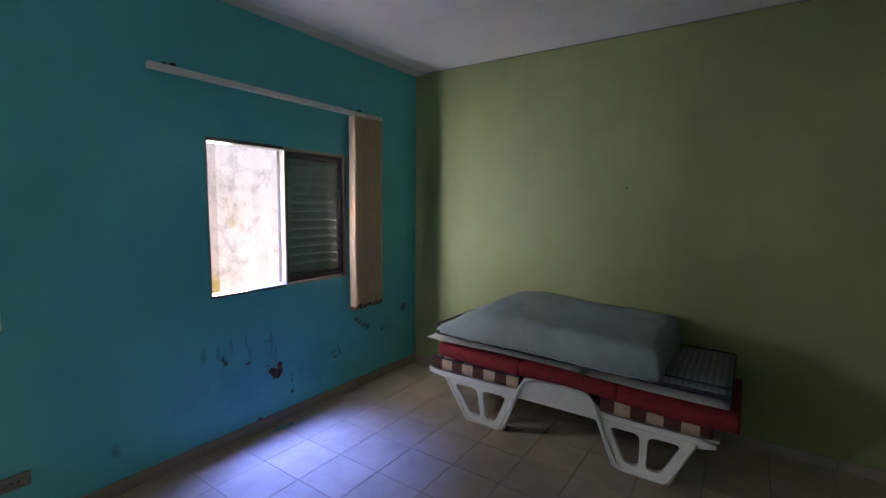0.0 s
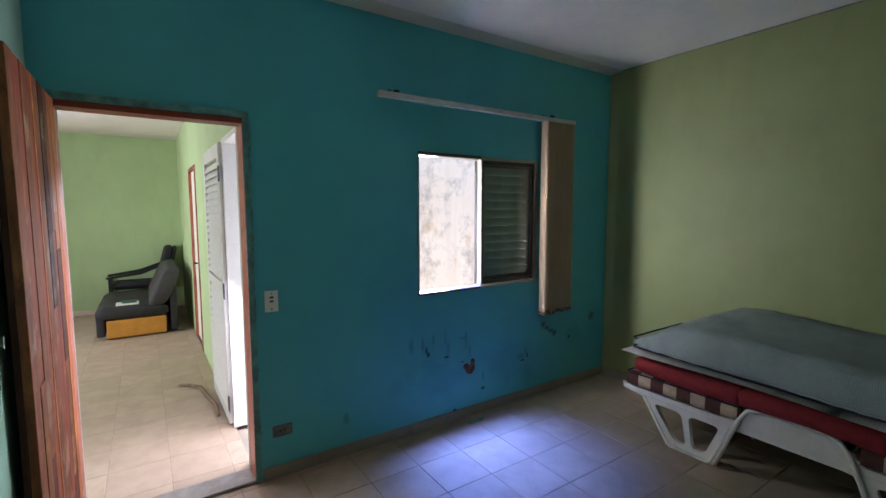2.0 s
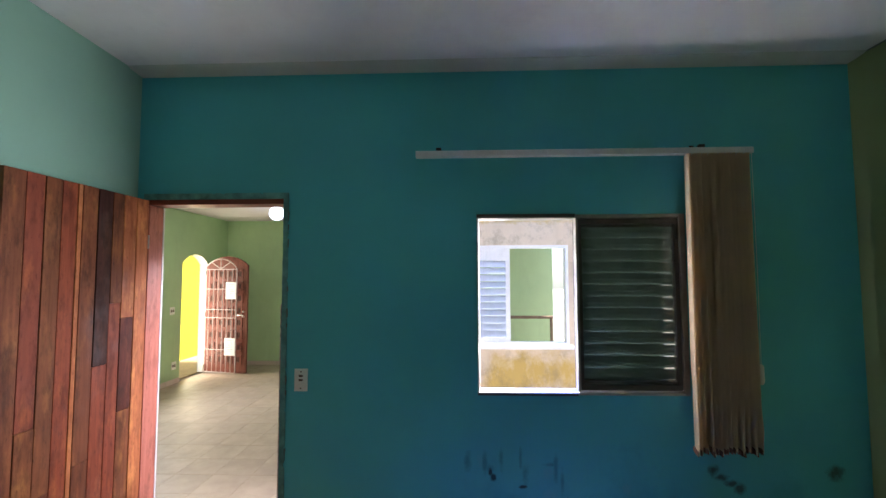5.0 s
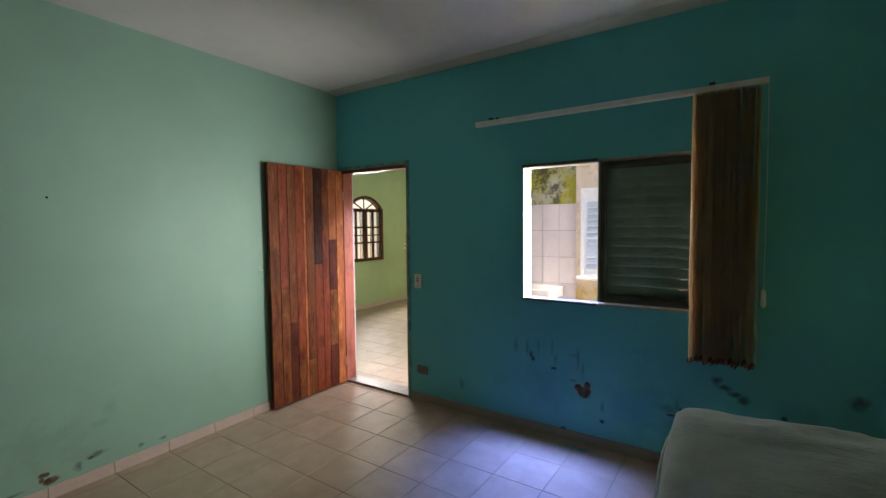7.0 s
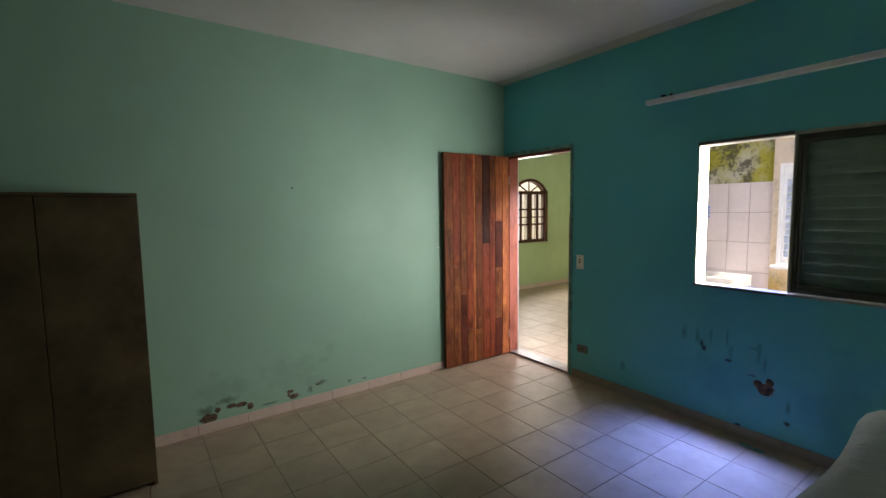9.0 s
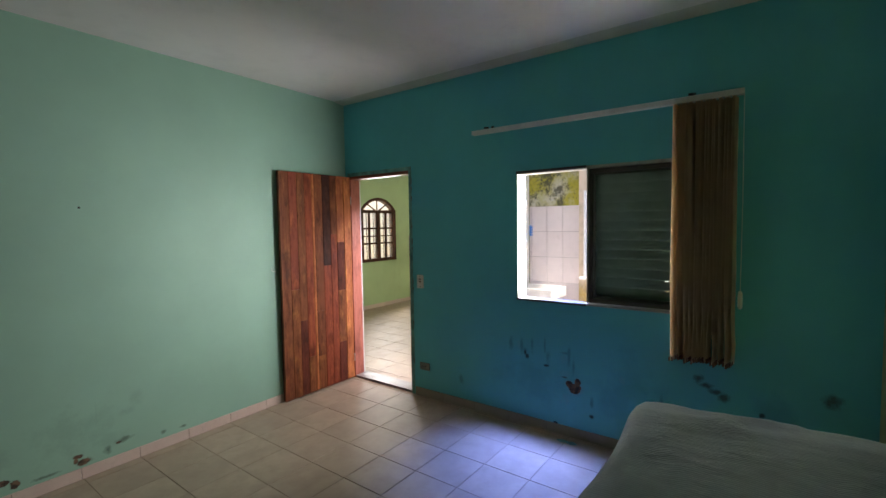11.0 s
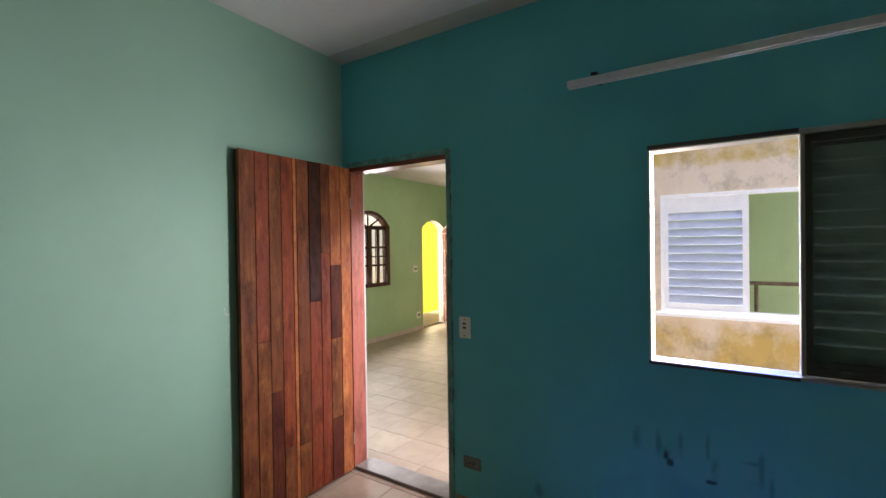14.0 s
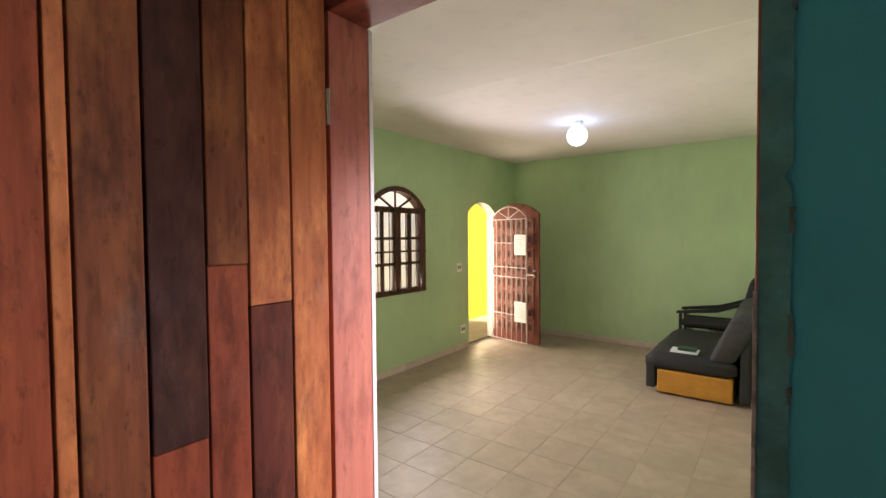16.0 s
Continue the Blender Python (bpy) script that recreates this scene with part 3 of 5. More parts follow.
# ---- bedroom shell ----
def west_pick(c, n):
    if n.x > 0.5:
        return 0
    if n.x < -0.5:
        return 1 if c.y < 0.45 else 2
    return 2


wall_west = setting("wall_west", wall_grid("y", LE, WX, -0.66, NORTH + 0.15, 0.0, 3.0, [(DOOR_A - 0.03, DOOR_B + 0.02, 0.0, DOOR_TOP + 0.03), (WIN_A, WIN_B, WIN_0, WIN_1)], (), west_pick),
                    [M["blue"], M["living_green"], M["cream"]], "teal-blue painted wall with flaking damp patches", "wall")
bm = wall_grid("x", -0.66, 0.0, WX, EAST, 0.0, 3.0)
for v in bm.verts:
    if v.co.y > -0.1:
        v.co.y = south_y(v.co.x)
wall_south = setting("wall_south", bm, M["mint_wall"], "mint green painted wall, flaking above the skirting", "wall")
wall_north = setting("wall_north", wall_grid("x", NORTH, NORTH + 0.15, WX, EAST, 0.0, 3.0), M["olive"], "olive green painted plaster wall", "wall")
wall_east = setting("wall_east", wall_grid("y", EAST, EAST + 0.15, -0.66, NORTH + 0.15, 0.0, 3.0), M["mint"], "plain mint green wall", "wall")
ceiling_bedroom = setting("ceiling_bedroom", boxed(WX, EAST, -0.5, NORTH, CEIL, CEIL + 0.14, bevel=0), M["ceiling"], "white painted plaster ceiling", "ceiling")
COVE = [(0.0, 0.0), (0.125, 0.0)] + [(0.122 * math.cos(k * math.pi / 16) ** 1.2, -0.016 * math.sin(k * math.pi / 16) ** 0.8) for k in range(1, 8)] + [(0.0, -0.017)]
bm = bmesh.new()
prism(bm, COVE, lambda u, v, d: (WX + 0.001 + u, d, CEIL - 0.001 + v), SOUTH + 0.005, NORTH - 0.004)
cornice = setting("trim_cornice", bm, M["cove"], "rounded grey-cream plaster cove along the ceiling", "cornice")
# solid ragged strip whose dark colour gives the shade of the open ceiling joint
bm = bmesh.new()
rnd = random.Random(12)
low = [(WX + 0.12 + 0.06 * k, -0.004 - 0.004 * rnd.random() - (0.004 if 12 < k < 40 else 0)) for k in range(71)]
prism(bm, [(low[0][0], 0.001)] + low + [(low[-1][0], 0.001)], lambda u, v, d: (u, d, CEIL + v), NORTH - 0.004, NORTH + 0.001)
setting("trim_ceiling_gap", bm, M["grimy"], "dark strip for the shade in the open joint between ceiling and olive wall", "joint")

# ---- doorway ----
bm = boxed(LE + 0.034, WX + 0.005, DOOR_A - 0.03, DOOR_A, 0.0, DOOR_TOP, bevel=0.003)
door_surround = thing("door_frame", (WX, DOOR_A, 0), "salmon-red wooden door frame set in the blue wall", "door frame", "", "structure")
part("jamb", bm, M["frame_wood"], door_surround)
part("jamb", boxed(LE - 0.006, WX - 0.004, DOOR_B, DOOR_B + 0.02, 0.0, DOOR_TOP, bevel=0.003), M["frame_wood"], door_surround)
part("head", boxed(LE + 0.036, WX + 0.006, DOOR_A - 0.03, DOOR_B + 0.02, DOOR_TOP, DOOR_TOP + 0.03, bevel=0.003), M["frame_wood_x"], door_surround)
part("edge_strip", boxed(LE + 0.022, LE + 0.035, DOOR_A - 0.012, DOOR_A + 0.002, 0.022, DOOR_TOP, bevel=0.001), M["rail"], door_surround, "white painted edge strip")


def ragged_strip(a, b, width, along, steps, seed):
    """A chipped plaster edge beside the frame."""
    rnd = random.Random(seed)
    bm = bmesh.new()
    lo, hi = [], []
    for k in range(steps + 1):
        s = a + (b - a) * k / steps
        lo.append((s, 0.0))
        hi.append((s, width * (0.98 + 0.04 * rnd.random() - (0.25 if rnd.random() < 0.05 else 0))))
    outline = lo + hi[::-1]
    if along == "z":
        prism(bm, outline, lambda u, v, d: (d, DOOR_B + 0.004 + v * 1.7, u), WX + 0.001, WX + 0.007)
    else:
        prism(bm, outline, lambda u, v, d: (d, u, DOOR_TOP + 0.03 + v), WX + 0.001, WX + 0.016)
    return bm


part("chipped_edge", ragged_strip(0.0, DOOR_TOP + 0.03, 0.018, "z", 130, 3), M["teal_trim"], door_surround, "chipped teal plaster edge")
part("edge_bead", boxed(WX - 0.003, WX + 0.011, DOOR_B - 0.001, DOOR_B + 0.0035, 0.022, 1.50, bevel=0.001), M["bead"], door_surround, "pinkish corner bead with dark specks")
rnd = random.Random(8)
for z0, long_ in ((2.03, 0.05), (1.955, 0.03), (1.87, 0.045), (1.60, 0.03), (1.475, 0.05), (1.39, 0.02), (1.10, 0.05), (1.02, 0.03), (0.70, 0.04), (0.35, 0.05)):
    bm = bmesh.new()
    out = [(DOOR_B + 0.034 + (0.0015 + 0.003 * rnd.random()) * s, z0 - long_ * k / 5) for s, ks in ((1, range(6)), (-0.6, range(5, -1, -1))) for k in ks]
    prism(bm, out, lambda u, v, d: (d, u, v), WX + 0.0005, WX + 0.0085)
    part("chip", bm, M["grimy"], door_surround, "dark chipped-out mortar")
part("chipped_edge", ragged_strip(DOOR_A - 0.03, DOOR_B + 0.034, 0.034, "y", 60, 5), M["teal_trim"], door_surround, "chipped teal plaster edge")
threshold = setting("trim_threshold", boxed(LE - 0.01, WX + 0.0, DOOR_A, DOOR_B, 0.0, 0.022, bevel=0.005), M["stone"], "worn grey marble door threshold", "threshold")

# ---- windows ----
def bedroom_window():
    w = thing("window_1", (WX, WIN_A, WIN_0), "sliding aluminium window, one half open, louvred shutter closed", "window", "", "structure")
    xi, xo = WX - 0.005, WX - 0.085
    for name, b in (("window_frame", (xo, xi + 0.012, WIN_A, WIN_A + 0.012, WIN_0, WIN_1)), ("window_frame", (xo, xi + 0.012, WIN_B - 0.03, WIN_B, WIN_0, WIN_1)),
                    ("window_frame", (xo, xi + 0.012, WIN_A + 0.012, WIN_B - 0.03, WIN_0, WIN_0 + 0.014)), ("window_frame", (xo, xi + 0.012, WIN_A + 0.012, WIN_B - 0.03, WIN_1 - 0.022, WIN_1))):
        part(name, boxed(*b, bevel=0.003), M["alu"], w)
    part("sill_lip", boxed(xi + 0.0125, xi + 0.018, WIN_A, 2.03, WIN_0 - 0.002, WIN_0 + 0.014, bevel=0.002), M["alu_dark"], w, "dark lower lip of the frame")
    part("head_lip", boxed(xi + 0.0125, xi + 0.018, WIN_A, 2.03, WIN_1 - 0.016, WIN_1 + 0.004, bevel=0.002), M["alu_dark"], w, "dark upper lip of the frame")
    mid = 2.05
    y0, y1, z0, z1 = mid - 0.012, WIN_B - 0.032, WIN_0 + 0.024, WIN_1 - 0.024
    sash = part("sash", ring_prism(bmesh.new(), [(y0, z0), (y1, z0), (y1, z1), (y0, z1)], [(y0 + 0.03, z0 + 0.03), (y1 - 0.022, z0 + 0.03), (y1 - 0.022, z1 - 0.03), (y0 + 0.03, z1 - 0.03)],
                                  lambda u, v, d: (d, u, v), xi - 0.026, xi - 0.002), M["alu_dark"], w, "dark aluminium sash")
    pane = part("pane", boxed(xi - 0.016, xi - 0.012, y0 + 0.028, y1 - 0.02, z0 + 0.028, z1 - 0.028, bevel=0), M["glass"], sash, "dusty rippled glass")
    part("window_post", boxed(xi - 0.034, xi + 0.014, mid - 0.018, mid - 0.002, WIN_0 + 0.022, WIN_1 - 0.022, bevel=0.003), M["alu"], w)
    sx = xo + 0.02
    part("shutter_frame", ring_prism(bmesh.new(), [(y0, z0), (y1, z0), (y1, z1), (y0, z1)], [(y0 + 0.04, z0 + 0.045), (y1 - 0.012, z0 + 0.045), (y1 - 0.012, z1 - 0.045), (y0 + 0.04, z1 - 0.045)],
                                     lambda u, v, d: (d, u, v), sx - 0.014, sx + 0.014), M["alu_dark"], w)
    n = 13
    pitch = (z1 - z0 - 0.09) / n
    for k in range(n):
        z = z0 + 0.045 + pitch * (k + 0.5)
        prof = [(-0.014, -0.57), (-0.004, -0.30), (0.004, 0.05), (0.012, 0.57), (0.010, 0.57), (0.002, 0.06), (-0.006, -0.28), (-0.016, -0.55)]
        bm = bmesh.new()
        prism(bm, [(u, v * pitch) for u, v in prof], lambda u, v, d: (sx + u, d, z + v), y0 + 0.04, y1 - 0.075)
        slat = part("slat", bm, M["shutter"], w)
        bm = bmesh.new()
        prism(bm, [(u * 0.9, v * pitch * 0.86) for u, v in prof], lambda u, v, d: (sx + u, d, z + v), y1 - 0.075, y1 - 0.012)
        part("slat_end", bm, M["shutter"], slat)
    return w


window_1 = bedroom_window()


def blind():
    b = thing("vertical_blind", (-2.70, 2.05, 2.345), "beige fabric vertical blind drawn aside on a white rail", "blind")
    bm = bmesh.new()
    prism(bm, [(-0.02, -0.016), (-0.008, -0.016), (-0.008, -0.004), (0.008, -0.004), (0.008, -0.016), (0.02, -0.016), (0.02, 0.014), (0.014, 0.018), (-0.014, 0.018), (-0.02, 0.014)],
          lambda u, v, d: (-2.70 + u, d, 2.325 + v), 1.145, 2.955)
    part("rail", bm, M["rail"], b)
    for y in (1.27, 2.69):
        bm = boxed(WX + 0.001, -2.70, y - 0.008, y + 0.008, 2.343, 2.348, bevel=0.001)
        box(bm, WX + 0.001, WX + 0.004, y - 0.012, y + 0.012, 2.33, 2.385)
        box(bm, -2.712, -2.686, y - 0.014, y + 0.014, 2.344, 2.360)
        part("bracket", bm, M["black"], b)
    rnd = random.Random(4)
    n = 20
    for k in range(n):
        y = 2.605 + 0.315 * k / (n - 1)
        tw = -0.19 + rnd.uniform(-0.08, 0.08)
        drop = 0.745 + rnd.uniform(-0.012, 0.012)
        bm = bmesh.new()
        rows = 14
        grid = []
        ph, am = rnd.uniform(0, 6), rnd.uniform(0.001, 0.005)
        for r in range(rows + 1):
            z = 2.305 + (drop - 2.305) * r / rows
            bow = am * math.sin(ph + 3.0 * r / rows) + (0.006 * rnd.uniform(-1, 1) * (r / rows) ** 3)
            line = []
            for c in range(5):
                u = -0.044 + 0.088 * c / 4
                line.append((-2.70 + u, y + u * math.sin(tw) + bow + 0.004 * (u / 0.044) ** 2, z))
            grid.append(line)
        lay = []
        for off in (-0.0008, 0.0008):
            lay.append([[bm.verts.new((p[0], p[1] + off, p[2])) for p in line] for line in grid])
        for r in range(rows):
            for c in range(4):
                for g, s in ((lay[0], 1), (lay[1], -1)):
                    q = [g[r][c], g[r][c + 1], g[r + 1][c + 1], g[r + 1][c]]
                    bm.faces.new(q[::s])
        vane = part("vane", bm, M["vane"], b, "", True)
        hm = boxed(-0.045, 0.045, -0.003, 0.003, drop - 0.006, drop + 0.02, bevel=0.001)
        bmesh.ops.transform(hm, matrix=pose(-2.70, y, 0, 0, 0, math.degrees(tw)), verts=list(hm.verts))
        part("hem", hm, M["vane_hem"], vane)
        part("hanger", boxed(-2.706, -2.694, y - 0.002, y + 0.002, 2.3, 2.318, bevel=0), M["rail"], vane)
    bm = bmesh.new()
    tube(bm, [(-2.70, 2.955, 2.325), (-2.70, 2.958, 1.7), (-2.70, 2.955, 1.18)], 0.0016, 5)
    cord = part("cord", bm, M["paper"], b)
    bm = bmesh.new()
    tube(bm, [(-2.70, 2.955, 1.19), (-2.70, 2.955, 1.18), (-2.70, 2.955, 1.10), (-2.70, 2.955, 1.085)], [0.005, 0.012, 0.013, 0.006], 10)
    part("cord_weight", bm, M["plastic"], cord, "yellowed plastic cord weight")
    return b


blind()
bm = bmesh.new()
tube(bm, [(-1.925, -0.468, 1.205), (-1.905, -0.462, 1.200), (-1.89, -0.46, 1.212), (-1.884, -0.458, 1.232), (-1.888, -0.458, 1.240)], 0.0016, 6)
tube(bm, [(-1.925, south_y(-1.925) - 0.002, 1.205), (-1.925, -0.466, 1.205)], 0.0016, 6)
single("wire_hook", bm, M["plastic"], "thin bent wire hook in the mint wall", "hook")


def switch_plate(y, z, wide, high, name, label, rockers):
    s = thing(name, (WX, y, z), label, "switch" if rockers == 3 else "socket")
    part("plate", boxed(WX, WX + 0.009, y - wide / 2, y + wide / 2, z - high / 2, z + high / 2, bevel=0.004, segments=3), M["plastic"] if rockers == 3 else M["grimy"], s)
    if rockers == 3:
        for k in (-1, 0, 1):
            zz = z + k * 0.023
            part("rocker", boxed(WX + 0.008, WX + 0.013, y - 0.011, y + 0.011, zz - 0.006, zz + 0.006, bevel=0.002), M["switch_dark"] if k != -1 else M["plastic"], s)
        for k in (-1, 1):
            part("screw", boxed(WX + 0.008, WX + 0.0105, y - 0.004, y + 0.004, z + k * 0.046 - 0.004, z + k * 0.046 + 0.004, bevel=0.001), M["switch_dark"], s)
    else:
        for k in (-1, 1):
            bm = bmesh.new()
            tube(bm, [(WX + 0.008, y + k * 0.012, z), (WX + 0.0102, y + k * 0.012, z)], 0.006, 10)
            part("pin_hole", bm, M["black"], s)
    return s


switch_plate(0.488, 1.076, 0.075, 0.125, "light_switch", "yellowed three-gang switch plate on the blue wall", 3)
switch_plate(0.525, 0.285, 0.115, 0.07, "power_socket", "grimy socket plate low on the blue wall", 2)


def plank_door():
    """The open leaf, hinged at the left jamb and folded back beside the mint wall."""
    d = thing("plank_door", (WX, -0.44, 0), "open reclaimed-plank door in mixed red-brown boards", "door")
    x0, x1 = WX + 0.006, -1.955
    yb, yf = -0.452, -0.415
    part("backing", boxed(x0 + 0.001, x1 - 0.001, yb - 0.006, yb + 0.012, 0.014, 2.098, bevel=0.002), M["dark_plank"], d)
    edges = PLANKS
    for k in range(len(edges) - 1):
        a, b = edges[k], edges[k + 1]
        cuts = [0.012] + CUTS.get(k, []) + [2.1]
        for j in range(len(cuts) - 1):
            kind = TONES.get((k, j), "red_wood")
            bm = boxed(a + 0.002, b - 0.002, yb + 0.012, yf + random.Random(k * 7 + j).uniform(-0.002, 0.0015), cuts[j] + 0.0005, cuts[j + 1] - 0.0005, bevel=0.003)
            part("plank", bm, M[kind], d)
    for z in (0.22, 1.86):
        bm = boxed(x0 + 0.003, x0 + 0.010, yf - 0.012, yf - 0.001, z - 0.04, z + 0.04, bevel=0.001)
        tube(bm, [(x0 + 0.0045, yf - 0.001, z - 0.04), (x0 + 0.0045, yf - 0.001, z + 0.04)], 0.0025, 8)
        part("hinge", bm, M["steel"], d, "worn steel hinge")
    return d


PLANKS = [WX + 0.018, -2.688, -2.594, -2.515, -2.422, -2.330, -2.303, -2.220, -2.137, -2.050, -1.952]
CUTS = {1: [0.42, 0.95, 1.438], 2: [1.52], 3: [1.215], 4: [0.34, 0.78], 6: [0.36], 7: [0.72], 8: [1.02]}
TONES = {(0, 0): "orange_plank", (1, 3): "orange_plank", (1, 2): "umber_plank", (1, 1): "tan_plank", (1, 0): "umber_plank", (2, 0): "red_wood", (2, 1): "brown_plank", (3, 0): "red_wood", (3, 1): "dark_plank",
         (4, 0): "tan_plank", (4, 1): "brown_plank", (4, 2): "brown_plank", (5, 0): "orange_plank", (6, 0): "tan_plank", (6, 1): "red_wood",
         (7, 0): "umber_plank", (7, 1): "brown_plank", (8, 0): "tan_plank", (8, 1): "red_wood", (9, 0): "brown_plank"}
plank_door()


# ---- lounger with its bedding ----
def cushion(x0, x1, y0, y1, base, h, r=0.03, lump=0.0, seed=1, nx=36, ny=9, top=None):
    """A soft slab: rounded edges, sagging with base(x), uneven with lump; top(x, s) gives extra height over the width s."""
    bm = bmesh.new()
    nz = noise
    rows = []
    for i in range(nx + 1):
        f = i / nx
        e = min(f, 1 - f) * (x1 - x0)
        q = 1.0 if e >= r else math.sqrt(max(0.0, 1 - (1 - e / r) ** 2))
        x = x0 + (x1 - x0) * f
        ring = []
        for k in range(ny + 1):
            s = k / ny
            ring.append((s, 1))
        for k in range(ny + 1):
            ring.append((1 - k / ny, -1))
        line = []
        for s, side in ring:
            es = min(s, 1 - s) * (y1 - y0)
            qs = 1.0 if es >= r else math.sqrt(max(0.0, 1 - (1 - es / r) ** 2))
            hh = h / 2 * (1 - (1 - q * qs) * min(1.0, 2 * r / h))
            y = y0 + (y1 - y0) * s
            n = nz.noise(Vector((x * 3 + seed * 7, y * 4, seed))) + 0.5 * nz.noise(Vector((x * 9, y * 11 + seed * 3, seed)))
            z = base(x) + h / 2 + side * hh + (lump * n if side > 0 else lump * 0.3 * n)
            if side > 0 and top is not None:
                z += top(x, s) * q * qs
            line.append(bm.verts.new((x, y + lump * 0.5 * nz.noise(Vector((x * 5, z * 9, seed + 4))), z)))
        rows.append(line)
    m = len(rows[0])
    for i in range(nx):
        for k in range(m):
            bm.faces.new((rows[i][k], rows[i][(k + 1) % m], rows[i + 1][(k + 1) % m], rows[i + 1][k]))
    bm.faces.new(rows[0][::-1])
    bm.faces.new(rows[-1])
    return bm


LY0, LY1 = 2.79, 3.42


def rounded_loop(pts, r, n=4):
    """An outline with rounded corners."""
    out = []
    m = len(pts)
    for i in range(m):
        p, a, b = Vector(pts[i]), Vector(pts[i - 1]), Vector(pts[(i + 1) % m])
        da, db = (a - p), (b - p)
        rr = min(r, da.length * 0.45, db.length * 0.45)
        p0, p1 = p + da.normalized() * rr, p + db.normalized() * rr
        for k in range(n + 1):
            s = k / n
            out.append(tuple((1 - s) ** 2 * p0 + 2 * s * (1 - s) * p + s * s * p1))
    return out


def lounger():
    L = thing("sun_lounger", (-1.05, 3.1, 0), "white moulded plastic sun lounger piled with bedding", "sun lounger")
    zt = 0.325
    n = 22
    for k in range(n):
        x = -1.98 + 1.86 * k / (n - 1)
        part("bed_slat", boxed(x - 0.034, x + 0.034, LY0 + 0.03, LY1 - 0.03, zt - 0.014, zt, bevel=0.003, segments=1), M["lounger"], L)
    for side, y in ((0, LY0), (1, LY1)):
        dn = 0.03 if side == 0 else -0.03
        # the long beam with its two humps between the legs
        low = [(-2.04, zt - 0.03), (-1.86, zt - 0.05), (-1.32, zt - 0.055), (-1.25, 0.275), (-0.78, 0.275), (-0.71, zt - 0.06), (-0.18, zt - 0.06), (-0.10, zt - 0.04)]
        up = [(-0.10, zt - 0.02), (-0.2, zt), (-0.70, zt), (-0.75, zt + 0.045), (-0.82, zt + 0.09), (-0.92, zt + 0.105), (-1.12, zt + 0.11), (-1.2, zt + 0.095), (-1.27, zt + 0.05), (-1.32, zt), (-1.9, zt), (-2.05, zt + 0.01)]
        bm = bmesh.new()
        prism(bm, low + up, lambda u, v, d: (u, d, v), y, y + dn)
        bmesh.ops.bevel(bm, geom=[e for e in bm.edges if abs(e.verts[0].co.y - e.verts[1].co.y) < 1e-6], offset=0.006, segments=2, affect="EDGES")
        part("side_beam", bm, M["lounger"], L)
        bm = bmesh.new()
        off = -0.012 if side == 0 else 0.012
        arc = [(-1.385, 0.02), (-1.345, 0.13), (-1.30, 0.26), (-1.262, 0.36), (-1.22, 0.425), (-1.15, 0.452), (-1.0, 0.452), (-0.87, 0.447), (-0.80, 0.42), (-0.755, 0.36), (-0.72, 0.27), (-0.675, 0.14), (-0.625, 0.02)]
        tube(bm, [(u, y + off, v) for u, v in arc], 0.014, 8)
        part("arch_rim", bm, M["lounger"], L, "", True)
        for a, b, c, d2 in ((-1.87, -1.30, -1.70, -1.40), (-0.735, -0.195, -0.62, -0.315)):
            zu = zt - 0.035
            m0, m1 = (a + b) / 2, (c + d2) / 2
            bm = bmesh.new()
            # leg plate: two panels side by side, each with a rounded opening
            for quad, hole in (([(a, zu), (c, 0.0), (m1, 0.0), (m0, zu)], [(a + 0.068, zu - 0.032), (c + 0.052, 0.05), (m1 - 0.019, 0.05), (m0 - 0.022, zu - 0.032)]),
                               ([(m0, zu), (m1, 0.0), (d2, 0.0), (b, zu)], [(m0 + 0.022, zu - 0.032), (m1 + 0.019, 0.05), (d2 - 0.052, 0.05), (b - 0.068, zu - 0.032)])):
                ring_prism(bm, rounded_loop(quad, 0.003), rounded_loop(hole, 0.042), lambda u, v, d: (u, d, v), y - 0.004 if side == 0 else y + 0.004, y + dn)
            leg = part("leg", bm, M["lounger"], L)
            bm = bmesh.new()
            foot = y - 0.012 if side == 0 else y + 0.012
            tube(bm, [(a, foot, zu), (c + 0.006, foot, 0.03), (c + 0.03, foot, 0.011), (d2 - 0.03, foot, 0.011), (d2 - 0.006, foot, 0.03), (b, foot, zu)], 0.011, 6)
            part("leg_rim", bm, M["lounger"], leg, "", True)
            # returns that give the moulded leg its depth
            wid = 0.07 if side == 0 else -0.07
            for p, q in (((a + 0.004, zu), (c + 0.004, 0.002)), ((b - 0.004, zu), (d2 - 0.004, 0.002))):
                bm = bmesh.new()
                prism(bm, [(p[0] - 0.005, p[1]), (q[0] - 0.005, q[1]), (q[0] + 0.005, q[1]), (p[0] + 0.005, p[1])], lambda u, v, d: (u, d, v), y, y + wid)
                part("flange", bm, M["lounger"], leg)
    return L


lounger()
BX0, BX1 = -2.0, -0.06


def tilt(x):
    """The pile leans a little towards its foot."""
    return -0.018 * (x + 2.0)


